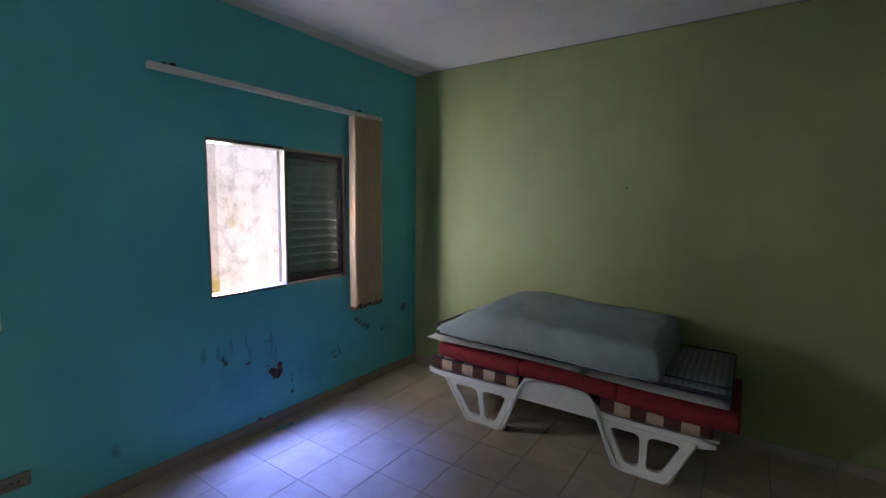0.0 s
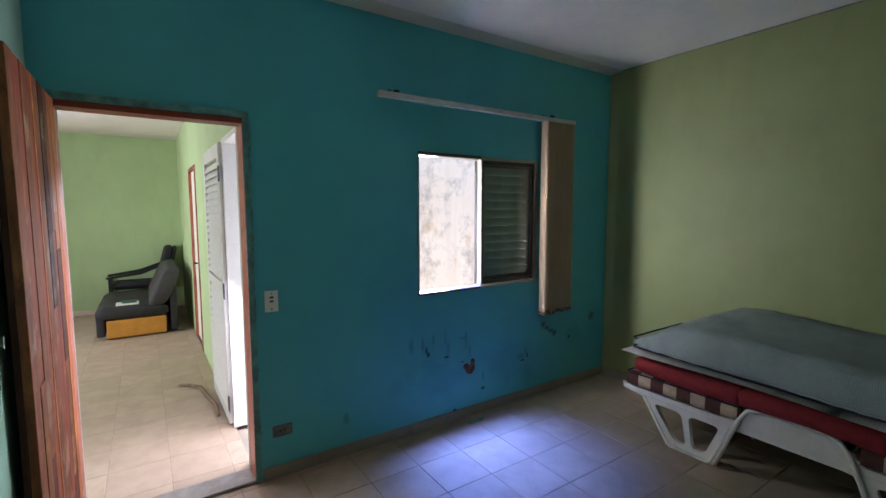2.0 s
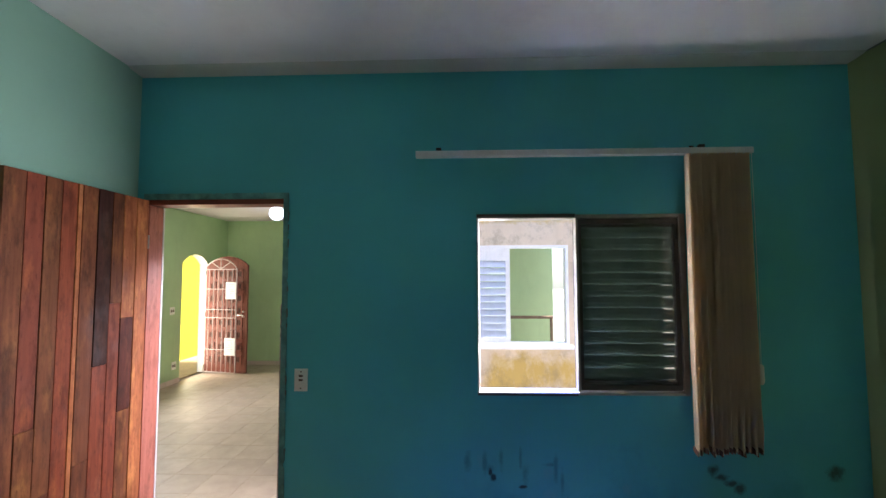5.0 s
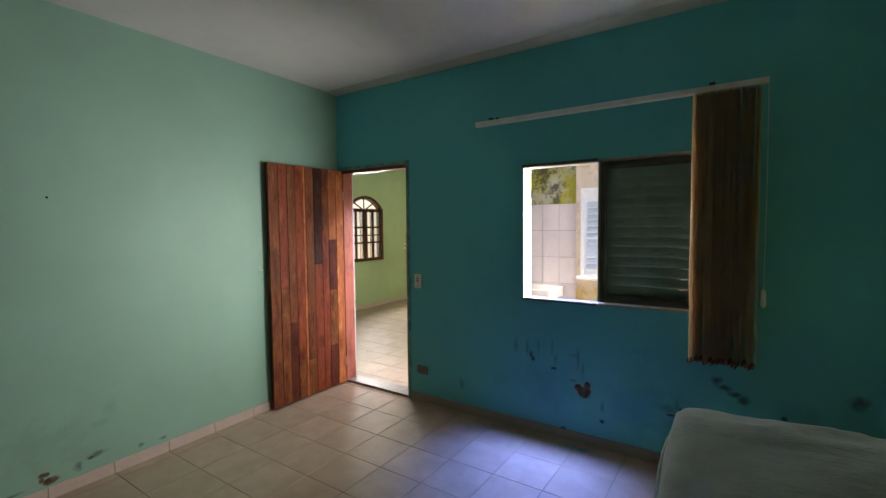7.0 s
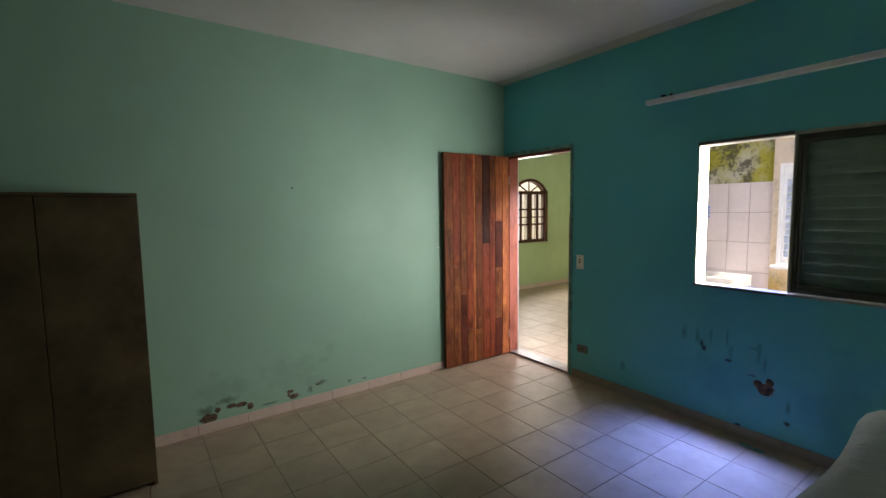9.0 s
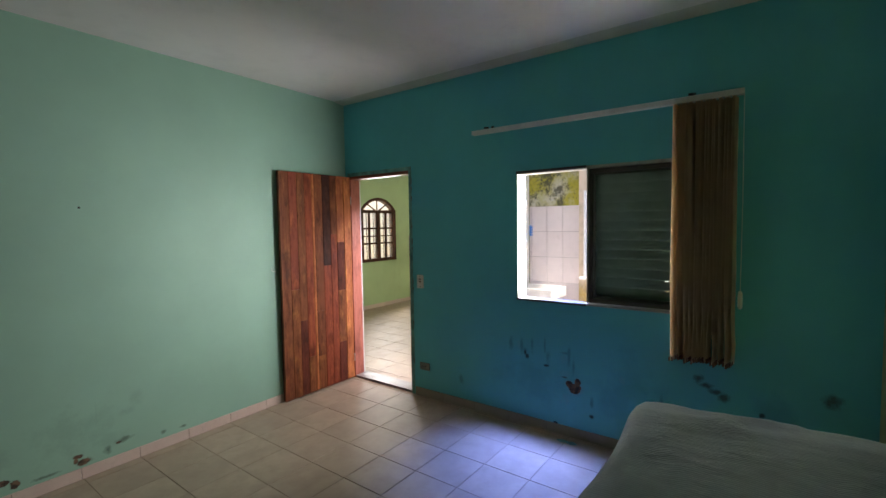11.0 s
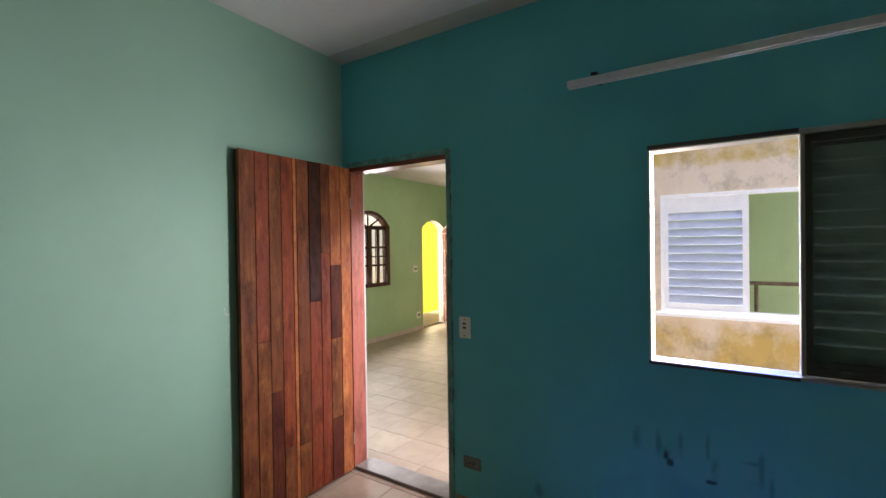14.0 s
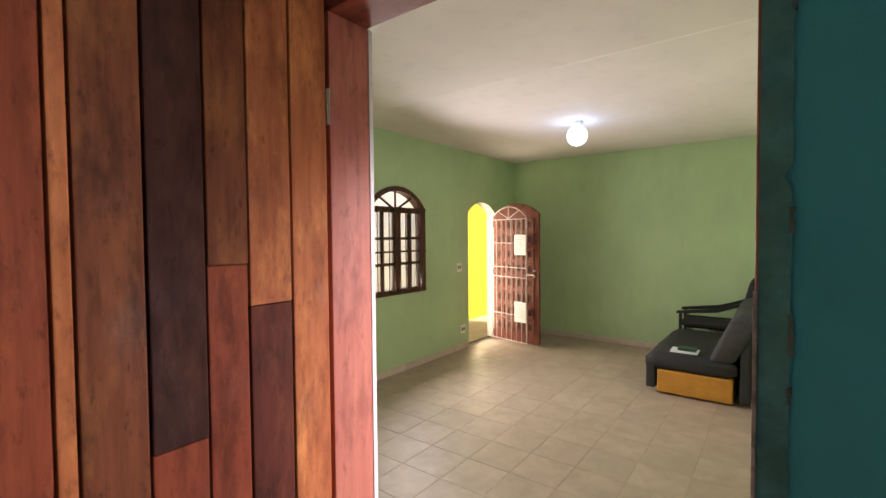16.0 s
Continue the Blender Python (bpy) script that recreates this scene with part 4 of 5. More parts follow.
def check_cushion():
    c = thing("check_cushion", (-1.6, 3.1, 0.328), "brown and cream checked seat cushion, split in two on the lounger", "cushion")
    for a, b, k in ((-2.0, -1.26, 3), (-0.72, -0.12, 5)):
        pad = part("pad", cushion(a, b, LY0 - 0.02, LY1, lambda x: 0.328, 0.115, 0.02, 0.006, k), M["checks"], c, "", True)
        bm = bmesh.new()
        pts = rounded_loop([(a - 0.002, LY0 - 0.022), (b + 0.002, LY0 - 0.022), (b + 0.002, LY1 + 0.002), (a - 0.002, LY1 + 0.002)], 0.02, 3)
        tube(bm, [(x, y, 0.435) for x, y in pts], 0.005, 6, True)
        part("piping", bm, M["piping"], pad)
    return c


check_cushion()


def red_cushion():
    c = thing("red_cushion", (-1.0, 3.1, 0.45), "deep red cushion in three sections sagging over the lounger", "cushion")
    base = lambda x: 0.452 + 1.3 * tilt(x) + 0.012 * math.sin(x * 5)
    part("section", cushion(-1.93, -1.26, LY0 - 0.035, LY1, base, 0.115, 0.016, 0.008, 6, 30), M["red_cloth"], c, "", True)
    part("section", cushion(-1.265, -0.62, LY0 - 0.035, LY1, base, 0.115, 0.016, 0.010, 7, 30), M["red_cloth"], c, "", True)
    part("section", cushion(-0.625, 0.0, LY0 - 0.035, LY1, base, 0.115, 0.016, 0.010, 8, 30), M["red_cloth"], c, "", True)
    return c


red_cushion()
single("pale_pad", cushion(-2.03, -0.05, LY0 - 0.06, LY1 + 0.02, lambda x: 0.572 + 1.2 * tilt(x) + 0.008 * math.sin(x * 4), 0.05, 0.024, 0.009, 8, 48), M["pale_cloth"], "thin soiled white pad with a rounded edge", "mattress", smooth=True)


def ticking_mattress():
    m = thing("striped_mattress", (-1.0, 3.1, 0.62), "thin blue-grey striped mattress with dark piping", "mattress")
    base = lambda x: 0.625 + 1.1 * tilt(x)
    part("ticking", cushion(-1.96, -0.05, LY0 - 0.03, LY1 + 0.03, base, 0.075, 0.03, 0.004, 9, 48), M["blue_mattress"], m, "", True)
    for z in (0.006, 0.07):
        bm = bmesh.new()
        edge = rounded_loop([(-1.965, LY0 - 0.034), (-0.045, LY0 - 0.034), (-0.045, LY1 + 0.034), (-1.965, LY1 + 0.034)], 0.05, 5)
        pts = []
        for p, q in zip(edge, edge[1:] + edge[:1]):
            k = max(1, int((Vector(q) - Vector(p)).length / 0.1))
            pts += [tuple(Vector(p).lerp(Vector(q), j / k)) for j in range(k)]
        tube(bm, [(x, y, base(x) + z + 0.003 * noise.noise(Vector((x * 4, y * 4, z)))) for x, y in pts], 0.006, 6, True)
        part("piping", bm, M["piping"], m)
    return m


ticking_mattress()


def folded_quilt():
    """A thick quilt folded over: a wedge at the head, a ridge towards the wall, a rolled fold at the foot."""
    q = thing("folded_quilt", (-1.1, 3.1, 0.7), "faded grey-blue quilt folded thick over the mattress", "quilt")
    x0, x1, y0, y1 = -1.87, -0.37, 2.63, 3.545
    keys = [(-1.87, 0.02), (-1.79, 0.06), (-1.68, 0.14), (-1.56, 0.19), (-1.42, 0.205), (-1.0, 0.185), (-0.5, 0.175), (-0.37, 0.17)]

    def thick(x):
        for (a, u), (b, v) in zip(keys, keys[1:]):
            if a <= x <= b:
                s = (x - a) / (b - a)
                return u + (v - u) * s * s * (3 - 2 * s)
        return 0.15
    bm = bmesh.new()
    nx, ny = 70, 26
    rows = []
    for i in range(nx + 1):
        x = x0 + (x1 - x0) * i / nx
        T = thick(x)
        end = (x1 - x) / 0.08
        T *= math.sqrt(max(0.0, 1 - (1 - min(1.0, end)) ** 2)) * 0.9 + 0.1
        line = []
        for k in range(2 * ny):
            if k < ny:
                s = k / (ny - 1)
                rise = 0.86 + 0.14 * math.sin(min(1.0, s / 0.8) * math.pi / 2)
                r = min(1.0, s / 0.07, (1 - s) / 0.035)
                h = T * rise * math.sqrt(max(0.0, 1 - (1 - r) ** 2))
                near_hem = min(1.0, s / 0.18)
                wr = 0.006 * noise.noise(Vector((x * 5, s * 6, 2))) + 0.0035 * noise.noise(Vector((x * 17 + s * 9, s * 15, 5)))
                wr += 0.009 * max(0.0, noise.noise(Vector((x * 9 + s * 5, s * 3 - x * 2, 14)))) ** 2 * 3
                wr += 0.006 * max(0.0, noise.noise(Vector((x * 3 - s * 8, s * 2 + x * 2, 9)))) ** 2 * 4
                z = h + wr * near_hem * min(1.0, T / 0.1)
            else:
                s = 1 - (k - ny) / (ny - 1)
                z = 0.0
            y = y0 + (y1 - y0) * s - (0.012 * math.sin(x * 7) if s < 0.1 else 0)
            drape = 0.02 * max(0.0, 1 - s / 0.085) * min(1.0, T / 0.12)
            line.append(bm.verts.new((x, y, 0.703 + 1.1 * tilt(x) + z - drape)))
        rows.append(line)
    m = len(rows[0])
    for i in range(nx):
        for k in range(m):
            bm.faces.new((rows[i][k], rows[i][(k + 1) % m], rows[i + 1][(k + 1) % m], rows[i + 1][k]))
    bm.faces.new(rows[0][::-1])
    bm.faces.new(rows[-1])
    part("cover", bm, M["blanket"], q, "", True)
    bm = bmesh.new()
    tube(bm, [(x0 + 0.06 + (x1 - x0 - 0.1) * k / 40, y0 - 0.002 - 0.012 * math.sin((x0 + 0.06 + (x1 - x0 - 0.1) * k / 40) * 7), 0.690 + 1.1 * tilt(x0 + 0.06 + (x1 - x0 - 0.1) * k / 40) + 0.003 * math.sin(k * 1.7)) for k in range(41)], 0.007, 6)
    part("hem", bm, M["blanket"], q, "stitched hem of the quilt", True)
    return q


folded_quilt()


def nail(at_, way, label):
    bm = bmesh.new()
    a = Vector(at_)
    tube(bm, [a, a + 0.018 * Vector(way), a + 0.02 * Vector(way)], [0.003, 0.003, 0.007], 8)
    single("nail", bm, M["black"], label, "nail")


nail((-0.80, NORTH, 1.745), (0, -1, 0), "dark nail stuck in the olive wall")
nail((-0.537, south_y(-0.537), 1.744), (0, 1, 0), "dark nail stuck in the mint wall")


# ---- flake of paint under the damp patch ----
bm = bmesh.new()
ring = [(-0.075, 0.004), (-0.04, 0.022), (0.0, 0.016), (0.045, 0.026), (0.08, 0.004), (0.05, -0.018), (0.01, -0.012), (-0.03, -0.022)]
lo_ring = [bm.verts.new((-2.70 + v, 1.92 + u, 0.0008)) for u, v in ring]
hi_ring = [bm.verts.new((-2.70 + v * 0.9, 1.92 + u * 0.95, 0.004 + 0.05 * abs(u))) for u, v in ring]
bm.faces.new(lo_ring)
bm.faces.new(hi_ring[::-1])
for k in range(8):
    bm.faces.new((lo_ring[k], lo_ring[(k + 1) % 8], hi_ring[(k + 1) % 8], hi_ring[k]))
single("paint_flake", bm, M["teal_trim"], "curled flake of teal wall paint fallen on the tiles", "paint flake")


# ---- cabinet ----
def cabinet():
    c = thing("cabinet", (0.9, -0.15, 0), "old dark brown board cabinet against the mint wall", "cabinet")
    x0, x1, y0, y1, h = 0.452, 1.30, -0.40, 0.08, 1.66
    part("side_panel", boxed(x0, x0 + 0.018, y0, y1 - 0.02, 0.0, h, bevel=0.002), M["plywood"], c)
    part("side_panel", boxed(x1 - 0.018, x1, y0, y1 - 0.02, 0.0, h, bevel=0.002), M["plywood"], c)
    part("top", boxed(x0, x1, y0, y1 - 0.02, h, h + 0.018, bevel=0.003), M["plywood"], c)
    part("back_panel", boxed(x0 + 0.018, x1 - 0.018, y0, y0 + 0.006, 0.02, h, bevel=0.001), M["plywood"], c)
    part("bottom", boxed(x0 + 0.018, x1 - 0.018, y0 + 0.006, y1 - 0.02, 0.06, 0.078, bevel=0.001), M["plywood"], c)
    for a, b, kx in ((x0 + 0.002, (x0 + x1) / 2 - 0.002, -1), ((x0 + x1) / 2 + 0.002, x1 - 0.002, 1)):
        part("door", boxed(a, b, y1 - 0.018, y1, 0.03, h - 0.003, bevel=0.002), M["plywood"], c)
    return c


cabinet()


# ---- living room shell ----
FD_A, FD_B, FD_S, FD_T = -8.05, -7.31, 1.88, 2.04       # front door opening
LW_A, LW_B, LW_0, LW_S, LW_T = -6.345, -5.40, 0.90, 1.88, 2.13


def inner(n_axis):
    return lambda c, n: 0 if (n.y > 0.5 if n_axis == "y+" else n.y < -0.5 if n_axis == "y-" else n.x > 0.5 if n_axis == "x+" else n.x < -0.5) else 1


setting("wall_living_south", wall_grid("x", LS - 0.15, LS, LW - 0.15, LE + 0.15, 0.0, 3.0, [(FD_A, FD_B, 0.0, FD_T), (LW_A, LW_B, LW_0, LW_T)], [(FD_A, FD_B, FD_S, FD_T), (LW_A, LW_B, LW_S, LW_T)], inner("y+")),
        [M["living_green"], M["cream"]], "apple green living room wall with arched openings", "wall")
setting("wall_living_west", wall_grid("y", LW - 0.15, LW, LS, LN + 0.13, 0.0, 3.0), M["living_green"], "apple green painted wall", "wall")
YD_A, YD_B = -3.64, -3.02
setting("wall_living_north", wall_grid("x", LN, LN + 0.13, LW, LE, 0.0, 3.0, [(YD_A, YD_B, 0.0, 2.1), (-6.55, -5.75, 0.0, 2.1)], (), inner("y-")), [M["living_green"], M["cream"]], "pale green wall beside the yard", "wall")
setting("wall_living_east", wall_grid("y", LE, LE + 0.15, LS, -0.66, 0.0, 3.0), M["living_green"], "apple green painted wall", "wall")
bm = bmesh.new()
prism(bm, [(LW, LCEIL), (-5.15, LCEIL), (-5.0, LCEIL - 0.05), (LE, LCEIL - 0.05), (LE, LCEIL + 0.2), (LW, LCEIL + 0.2)], lambda u, v, d: (u, d, v), LS, LN)
setting("ceiling_living", bm, M["ceiling_warm"], "white living room ceiling with a shallow drop", "ceiling")
setting("roof", boxed(LW - 0.3, EAST + 0.3, LS - 0.35, LN + 0.13, 3.0, 3.1, bevel=0), M["roof"], "flat roof slab", "roof")
setting("roof_bedroom", boxed(LE - 0.05, EAST + 0.3, LN + 0.13, NORTH + 0.3, 3.0, 3.1, bevel=0), M["roof"], "flat roof slab over the bedroom", "roof")


def arched_window():
    w = thing("window_2", (-5.9, LS, LW_0), "arched dark wooden window with small panes and bars", "window", "", "structure")
    to = lambda u, v, d: (u, d, v)
    outer = [(LW_A, LW_0)] + arch_points(LW_A, LW_B, LW_S, LW_T, 14) + [(LW_B, LW_0)]
    k = 0.055
    inn = [(LW_A + k, LW_0 + k)] + arch_points(LW_A + k, LW_B - k, LW_S, LW_T - k, 14) + [(LW_B - k, LW_0 + k)]
    part("window_frame", ring_prism(bmesh.new(), outer, inn, to, LS - 0.09, LS + 0.025), M["dark_wood"], w)
    part("transom", boxed(LW_A + k, LW_B - k, LS - 0.07, LS + 0.015, LW_S - 0.05, LW_S - 0.005, bevel=0.003), M["dark_wood"], w)
    c = (LW_A + LW_B) / 2
    part("mullion", boxed(c - 0.03, c + 0.03, LS - 0.07, LS + 0.015, LW_0 + k, LW_S - 0.05, bevel=0.003), M["dark_wood"], w)
    for a, b in ((LW_A + k, c - 0.03), (c + 0.03, LW_B - k)):
        m = (a + b) / 2
        part("glazing_bar", boxed(m - 0.017, m + 0.017, LS - 0.05, LS - 0.01, LW_0 + k, LW_S - 0.05, bevel=0.002), M["dark_wood"], w)
        for j in (1, 2):
            z = LW_0 + k + (LW_S - 0.05 - LW_0 - k) * j / 3
            part("glazing_bar", boxed(a, b, LS - 0.05, LS - 0.01, z - 0.016, z + 0.016, bevel=0.002), M["dark_wood"], w)
        for j in range(3):
            za, zb = (LW_0 + k + (LW_S - 0.05 - LW_0 - k) * q / 3 for q in (j, j + 1))
            for u0, u1 in ((a, m), (m, b)):
                p = part("pane", boxed(u0, u1, LS - 0.037, LS - 0.033, za, zb, bevel=0), M["frosted"], w)
                p.visible_shadow = False
    for ang in (-38, 0, 38):
        s, e = Vector((c, LW_S - 0.02)), Vector((c + 0.52 * math.sin(radians(ang)), LW_S - 0.02 + 0.3 * math.cos(radians(ang))))
        if ang:
            e = Vector((c + (0.33 if ang > 0 else -0.33), LW_T - 0.09))
        else:
            e = Vector((c, LW_T - 0.03))
        bm = bmesh.new()
        tube(bm, [(s.x, LS - 0.03, s.y), (e.x, LS - 0.03, e.y)], 0.014, 6)
        part("fan_bar", bm, M["dark_wood"], w)
    n = 10
    for j in range(1, n):
        u = LW_A + 0.02 + (LW_B - LW_A - 0.04) * j / n
        bm = bmesh.new()
        tube(bm, [(u, LS + 0.045, LW_0 + 0.02), (u, LS + 0.045, LW_S + 0.01)], 0.006, 6)
        part("security_bar", bm, M["dark_wood"], w)
    for z in (LW_0 + 0.02, (LW_0 + LW_S) / 2, LW_S):
        part("security_rail", boxed(LW_A + 0.01, LW_B - 0.01, LS + 0.036, LS + 0.042, z - 0.01, z + 0.01, bevel=0.001), M["dark_wood"], w)
    return w


arched_window()


def front_door():
    hx, hy = FD_A + 0.03, LS + 0.005
    d = thing("front_door", (hx, hy, 0), "open carved wooden front door with an arched head", "door")
    ang = radians(8)
    ux, uy = math.sin(ang), math.cos(ang)
    W = 0.80
    to = lambda u, v, dd: (hx + u * ux + dd * uy, hy + u * uy - dd * ux, v)
    outline = [(0, 0.012)] + [(p[0], p[1]) for p in arch_points(0, W, 1.86, 2.02, 14)] + [(W, 0.012)]
    bm = bmesh.new()
    prism(bm, outline, to, -0.02, 0.02)
    leaf = part("leaf", bm, M["door_wood"], d)
    for i in range(4):
        for j in range(8):
            a = 0.07 + 0.175 * i
            z = 0.16 + 0.21 * j
            if z + 0.15 > 1.86:
                continue
            bm = bmesh.new()
            ring_prism(bm, [(a, z), (a + 0.13, z), (a + 0.13, z + 0.16), (a, z + 0.16)], [(a + 0.035, z + 0.035), (a + 0.095, z + 0.035), (a + 0.095, z + 0.125), (a + 0.035, z + 0.125)], to, 0.02, 0.034)
            pan = part("panel", bm, M["door_wood"], d)
            # flat field, coloured dark for the shade inside a carved panel
            bm = bmesh.new()
            prism(bm, [(a + 0.036, z + 0.036), (a + 0.094, z + 0.036), (a + 0.094, z + 0.124), (a + 0.036, z + 0.124)], to, 0.0205, 0.024)
            part("panel_field", bm, M["recess_shade"], pan)
    for z, r in ((0.98, 0.016), (1.06, 0.012)):
        bm = bmesh.new()
        p, q = to(W - 0.06, z, 0.02), to(W - 0.06, z, 0.055)
        tube(bm, [p, q], r, 10)
        part("lock", bm, M["steel"], d)
    bm = bmesh.new()
    tube(bm, [to(W - 0.06, 1.0, 0.05), to(W - 0.17, 1.0, 0.05)], 0.009, 8)
    part("handle", bm, M["steel"], d)
    return d


front_door()


def door_gate():
    hx, hy = FD_A + 0.13, LS + 0.02
    g = thing("door_gate", (hx, hy, 0), "open white iron grille gate with an arched head", "gate")
    ang = radians(13)
    ux, uy = math.sin(ang), math.cos(ang)
    W, zs, zt = 0.66, 1.80, 1.97
    to = lambda u, v: (hx + u * ux, hy + u * uy, v)
    pink = M["gate_iron"]
    arc = arch_points(0, W, zs, zt, 12)
    bm = bmesh.new()
    tube(bm, [to(0, 0.03)] + [to(*p) for p in arc] + [to(W, 0.03)], 0.009, 6)
    part("gate_frame", bm, pink, g)
    for z in (0.04, 0.42, 0.96, 1.10, 1.45, zs - 0.01):
        bm = bmesh.new()
        tube(bm, [to(0, z), to(W, z)], 0.006, 6)
        part("rail", bm, pink, g)
    for k in range(1, 7):
        bm = bmesh.new()
        tube(bm, [to(W * k / 7, 0.03), to(W * k / 7, zs - 0.01)], 0.0045, 6)
        part("bar", bm, pink, g)
    for u in (0.12, 0.33, 0.54):
        bm = bmesh.new()
        tube(bm, [to(W / 2, zs), to(u, zt - (0.05 if u != 0.33 else 0.01))], 0.006, 6)
        part("fan_bar", bm, pink, g)
    for z in (0.12, 1.02, 1.72):
        bm = bmesh.new()
        tube(bm, [to(0.02, z - 0.04), to(0.02, z + 0.04)], 0.016, 8)
        part("hinge", bm, M["steel"], g)
    return g


gate = door_gate()


def notice(z, name_label):
    hx, hy = FD_A + 0.13, LS + 0.02
    ang = radians(13)
    ux, uy = math.sin(ang), math.cos(ang)
    to = lambda u, v, d: (hx + u * ux + d * uy, hy + u * uy - d * ux, v)
    n = thing("paper_notice", to(0.55, z, 0.012), name_label, "notice", "notices on the gate")
    bm = bmesh.new()
    prism(bm, [(0.45, z), (0.66, z), (0.66, z + 0.29), (0.45, z + 0.29)], to, 0.012, 0.0135)
    part("sheet", bm, M["paper"], n)
    rnd = random.Random(int(z * 100))
    for k in range(7):
        bm = bmesh.new()
        zz = z + 0.25 - 0.03 * k
        prism(bm, [(0.47, zz), (0.47 + rnd.uniform(0.09, 0.17), zz), (0.47 + rnd.uniform(0.09, 0.17), zz + 0.006), (0.47, zz + 0.006)], to, 0.0136, 0.0142)
        part("print_line", bm, M["ink"], n)
    return n


notice(0.33, "white printed sheet tied low on the iron gate")
notice(1.28, "white printed sheet tied high on the iron gate")


def wall_plate(x, z, label, name):
    s = thing(name, (x, LS, z), label, "switch" if "switch" in name else "socket")
    part("plate", boxed(x - 0.055, x + 0.055, LS, LS + 0.009, z - 0.06, z + 0.06, bevel=0.003), M["plastic"], s)
    for k in (-1, 1):
        part("rocker", boxed(x + k * 0.022 - 0.014, x + k * 0.022 + 0.014, LS + 0.008, LS + 0.013, z - 0.022, z + 0.022, bevel=0.002), M["switch_dark"], s)
    return s


wall_plate(-7.08, 1.135, "beige two-gang switch plate on the green wall", "light_switch")
wall_plate(-7.16, 0.28, "beige socket plate low on the green wall", "power_socket")


def sofa():
    s = thing("sofa", (-7.6, -0.2, 0), "dark grey sofa with a mustard base, low and armless", "sofa")
    x0, x1 = -8.25, -6.86
    part("base", boxed(x0 + 0.03, x1 - 0.0, -0.56, 0.07, 0.02, 0.24, bevel=0.015), M["mustard"], s, "mustard yellow base")
    part("seat", cushion(x0, x1 + 0.01, -0.66, 0.10, lambda x: 0.235, 0.17, 0.05, 0.006, 21), M["grey_cloth"], s, "", True)
    part("seat_front", boxed(x0, x1 + 0.008, -0.66, -0.575, 0.05, 0.30, bevel=0.02), M["grey_cloth"], s)
    bm = cushion(x0, x1 + 0.01, -0.08, 0.12, lambda x: 0.0, 0.52, 0.07, 0.008, 22)
    for v in bm.verts:
        z = v.co.z
        v.co = (v.co.x, v.co.y - 0.06 + 0.42 * z, 0.36 + z * 0.92)
    part("backrest", bm, M["grey_cloth_light"], s, "lighter grey back cushion", True)
    part("back_panel", boxed(x0, x1 + 0.005, 0.12, 0.20, 0.04, 0.62, bevel=0.02), M["grey_cloth"], s)
    for x in (x0 + 0.08, x1 - 0.1):
        for y in (-0.52, 0.04):
            part("foot", boxed(x - 0.02, x + 0.02, y - 0.02, y + 0.02, 0.0, 0.025, bevel=0.002), M["black"], s)
    return s


sofa()


def armchair():
    a = thing("armchair", (-8.45, -0.2, 0), "black armchair with open bar armrests, beyond the sofa", "armchair")
    x0, x1 = -8.66, -8.30
    for x in (x0, x1):
        bm = bmesh.new()
        prism(bm, [(-0.63, 0.575), (-0.62, 0.61), (-0.2, 0.66), (0.16, 0.80), (0.17, 0.765), (-0.19, 0.622)], lambda u, v, d: (d, u, v), x - 0.02, x + 0.02)
        soft(bm, 0.006)
        part("armrest", bm, M["black"], a)
        part("arm_post", boxed(x - 0.018, x + 0.018, -0.60, -0.565, 0.0, 0.585, bevel=0.006), M["black"], a)
        part("side_rail", boxed(x - 0.018, x + 0.018, -0.60, 0.10, 0.44, 0.475, bevel=0.006), M["black"], a)
        bm = bmesh.new()
        prism(bm, [(0.04, 0.0), (0.08, 0.0), (0.30, 1.02), (0.26, 1.02)], lambda u, v, d: (d, u, v), x - 0.018, x + 0.018)
        part("back_post", bm, M["black"], a)
    part("seat", cushion(x0 + 0.02, x1 - 0.02, -0.58, 0.08, lambda x: 0.40, 0.12, 0.04, 0.004, 31, 12), M["grey_cloth"], a, "", True)
    bm = cushion(x0 + 0.02, x1 - 0.02, 0.0, 0.12, lambda x: 0.0, 0.56, 0.05, 0.005, 33, 12)
    for v in bm.verts:
        v.co = (v.co.x, v.co.y + 0.0 + 0.24 * v.co.z, 0.48 + v.co.z)
    part("backrest", bm, M["grey_cloth"], a, "", True)
    return a


armchair()
b = thing("papers", (-7.0, -0.32, 0.41), "stack of white papers on the sofa seat", "papers")
part("stack", boxed(-7.12, -6.95, -0.46, -0.22, 0.405, 0.423, bevel=0.002), M["paper"], b)
single("green_notebook", boxed(-7.1, -6.98, -0.40, -0.24, 0.4235, 0.447, bevel=0.006), M["green_book"], "dark green notebook lying on the papers", "notebook")


def globe_lamp():
    g = thing("ceiling_globe_lamp", (-6.7, -1.3, LCEIL), "lit white opal globe lamp on the ceiling", "ceiling lamp")
    bm = bmesh.new()
    tube(bm, [(-6.7, -1.3, LCEIL), (-6.7, -1.3, LCEIL - 0.03), (-6.7, -1.3, LCEIL - 0.05)], [0.06, 0.058, 0.045], 20)
    part("base", bm, M["white_metal"], g)
    bm = bmesh.new()
    bmesh.ops.create_uvsphere(bm, u_segments=24, v_segments=14, radius=0.105, matrix=Matrix.Translation((-6.7, -1.3, LCEIL - 0.145)))
    s = part("globe", bm, M["globe"], g, "glowing opal glass globe", True)
    s.visible_shadow = False
    return g


globe_lamp()


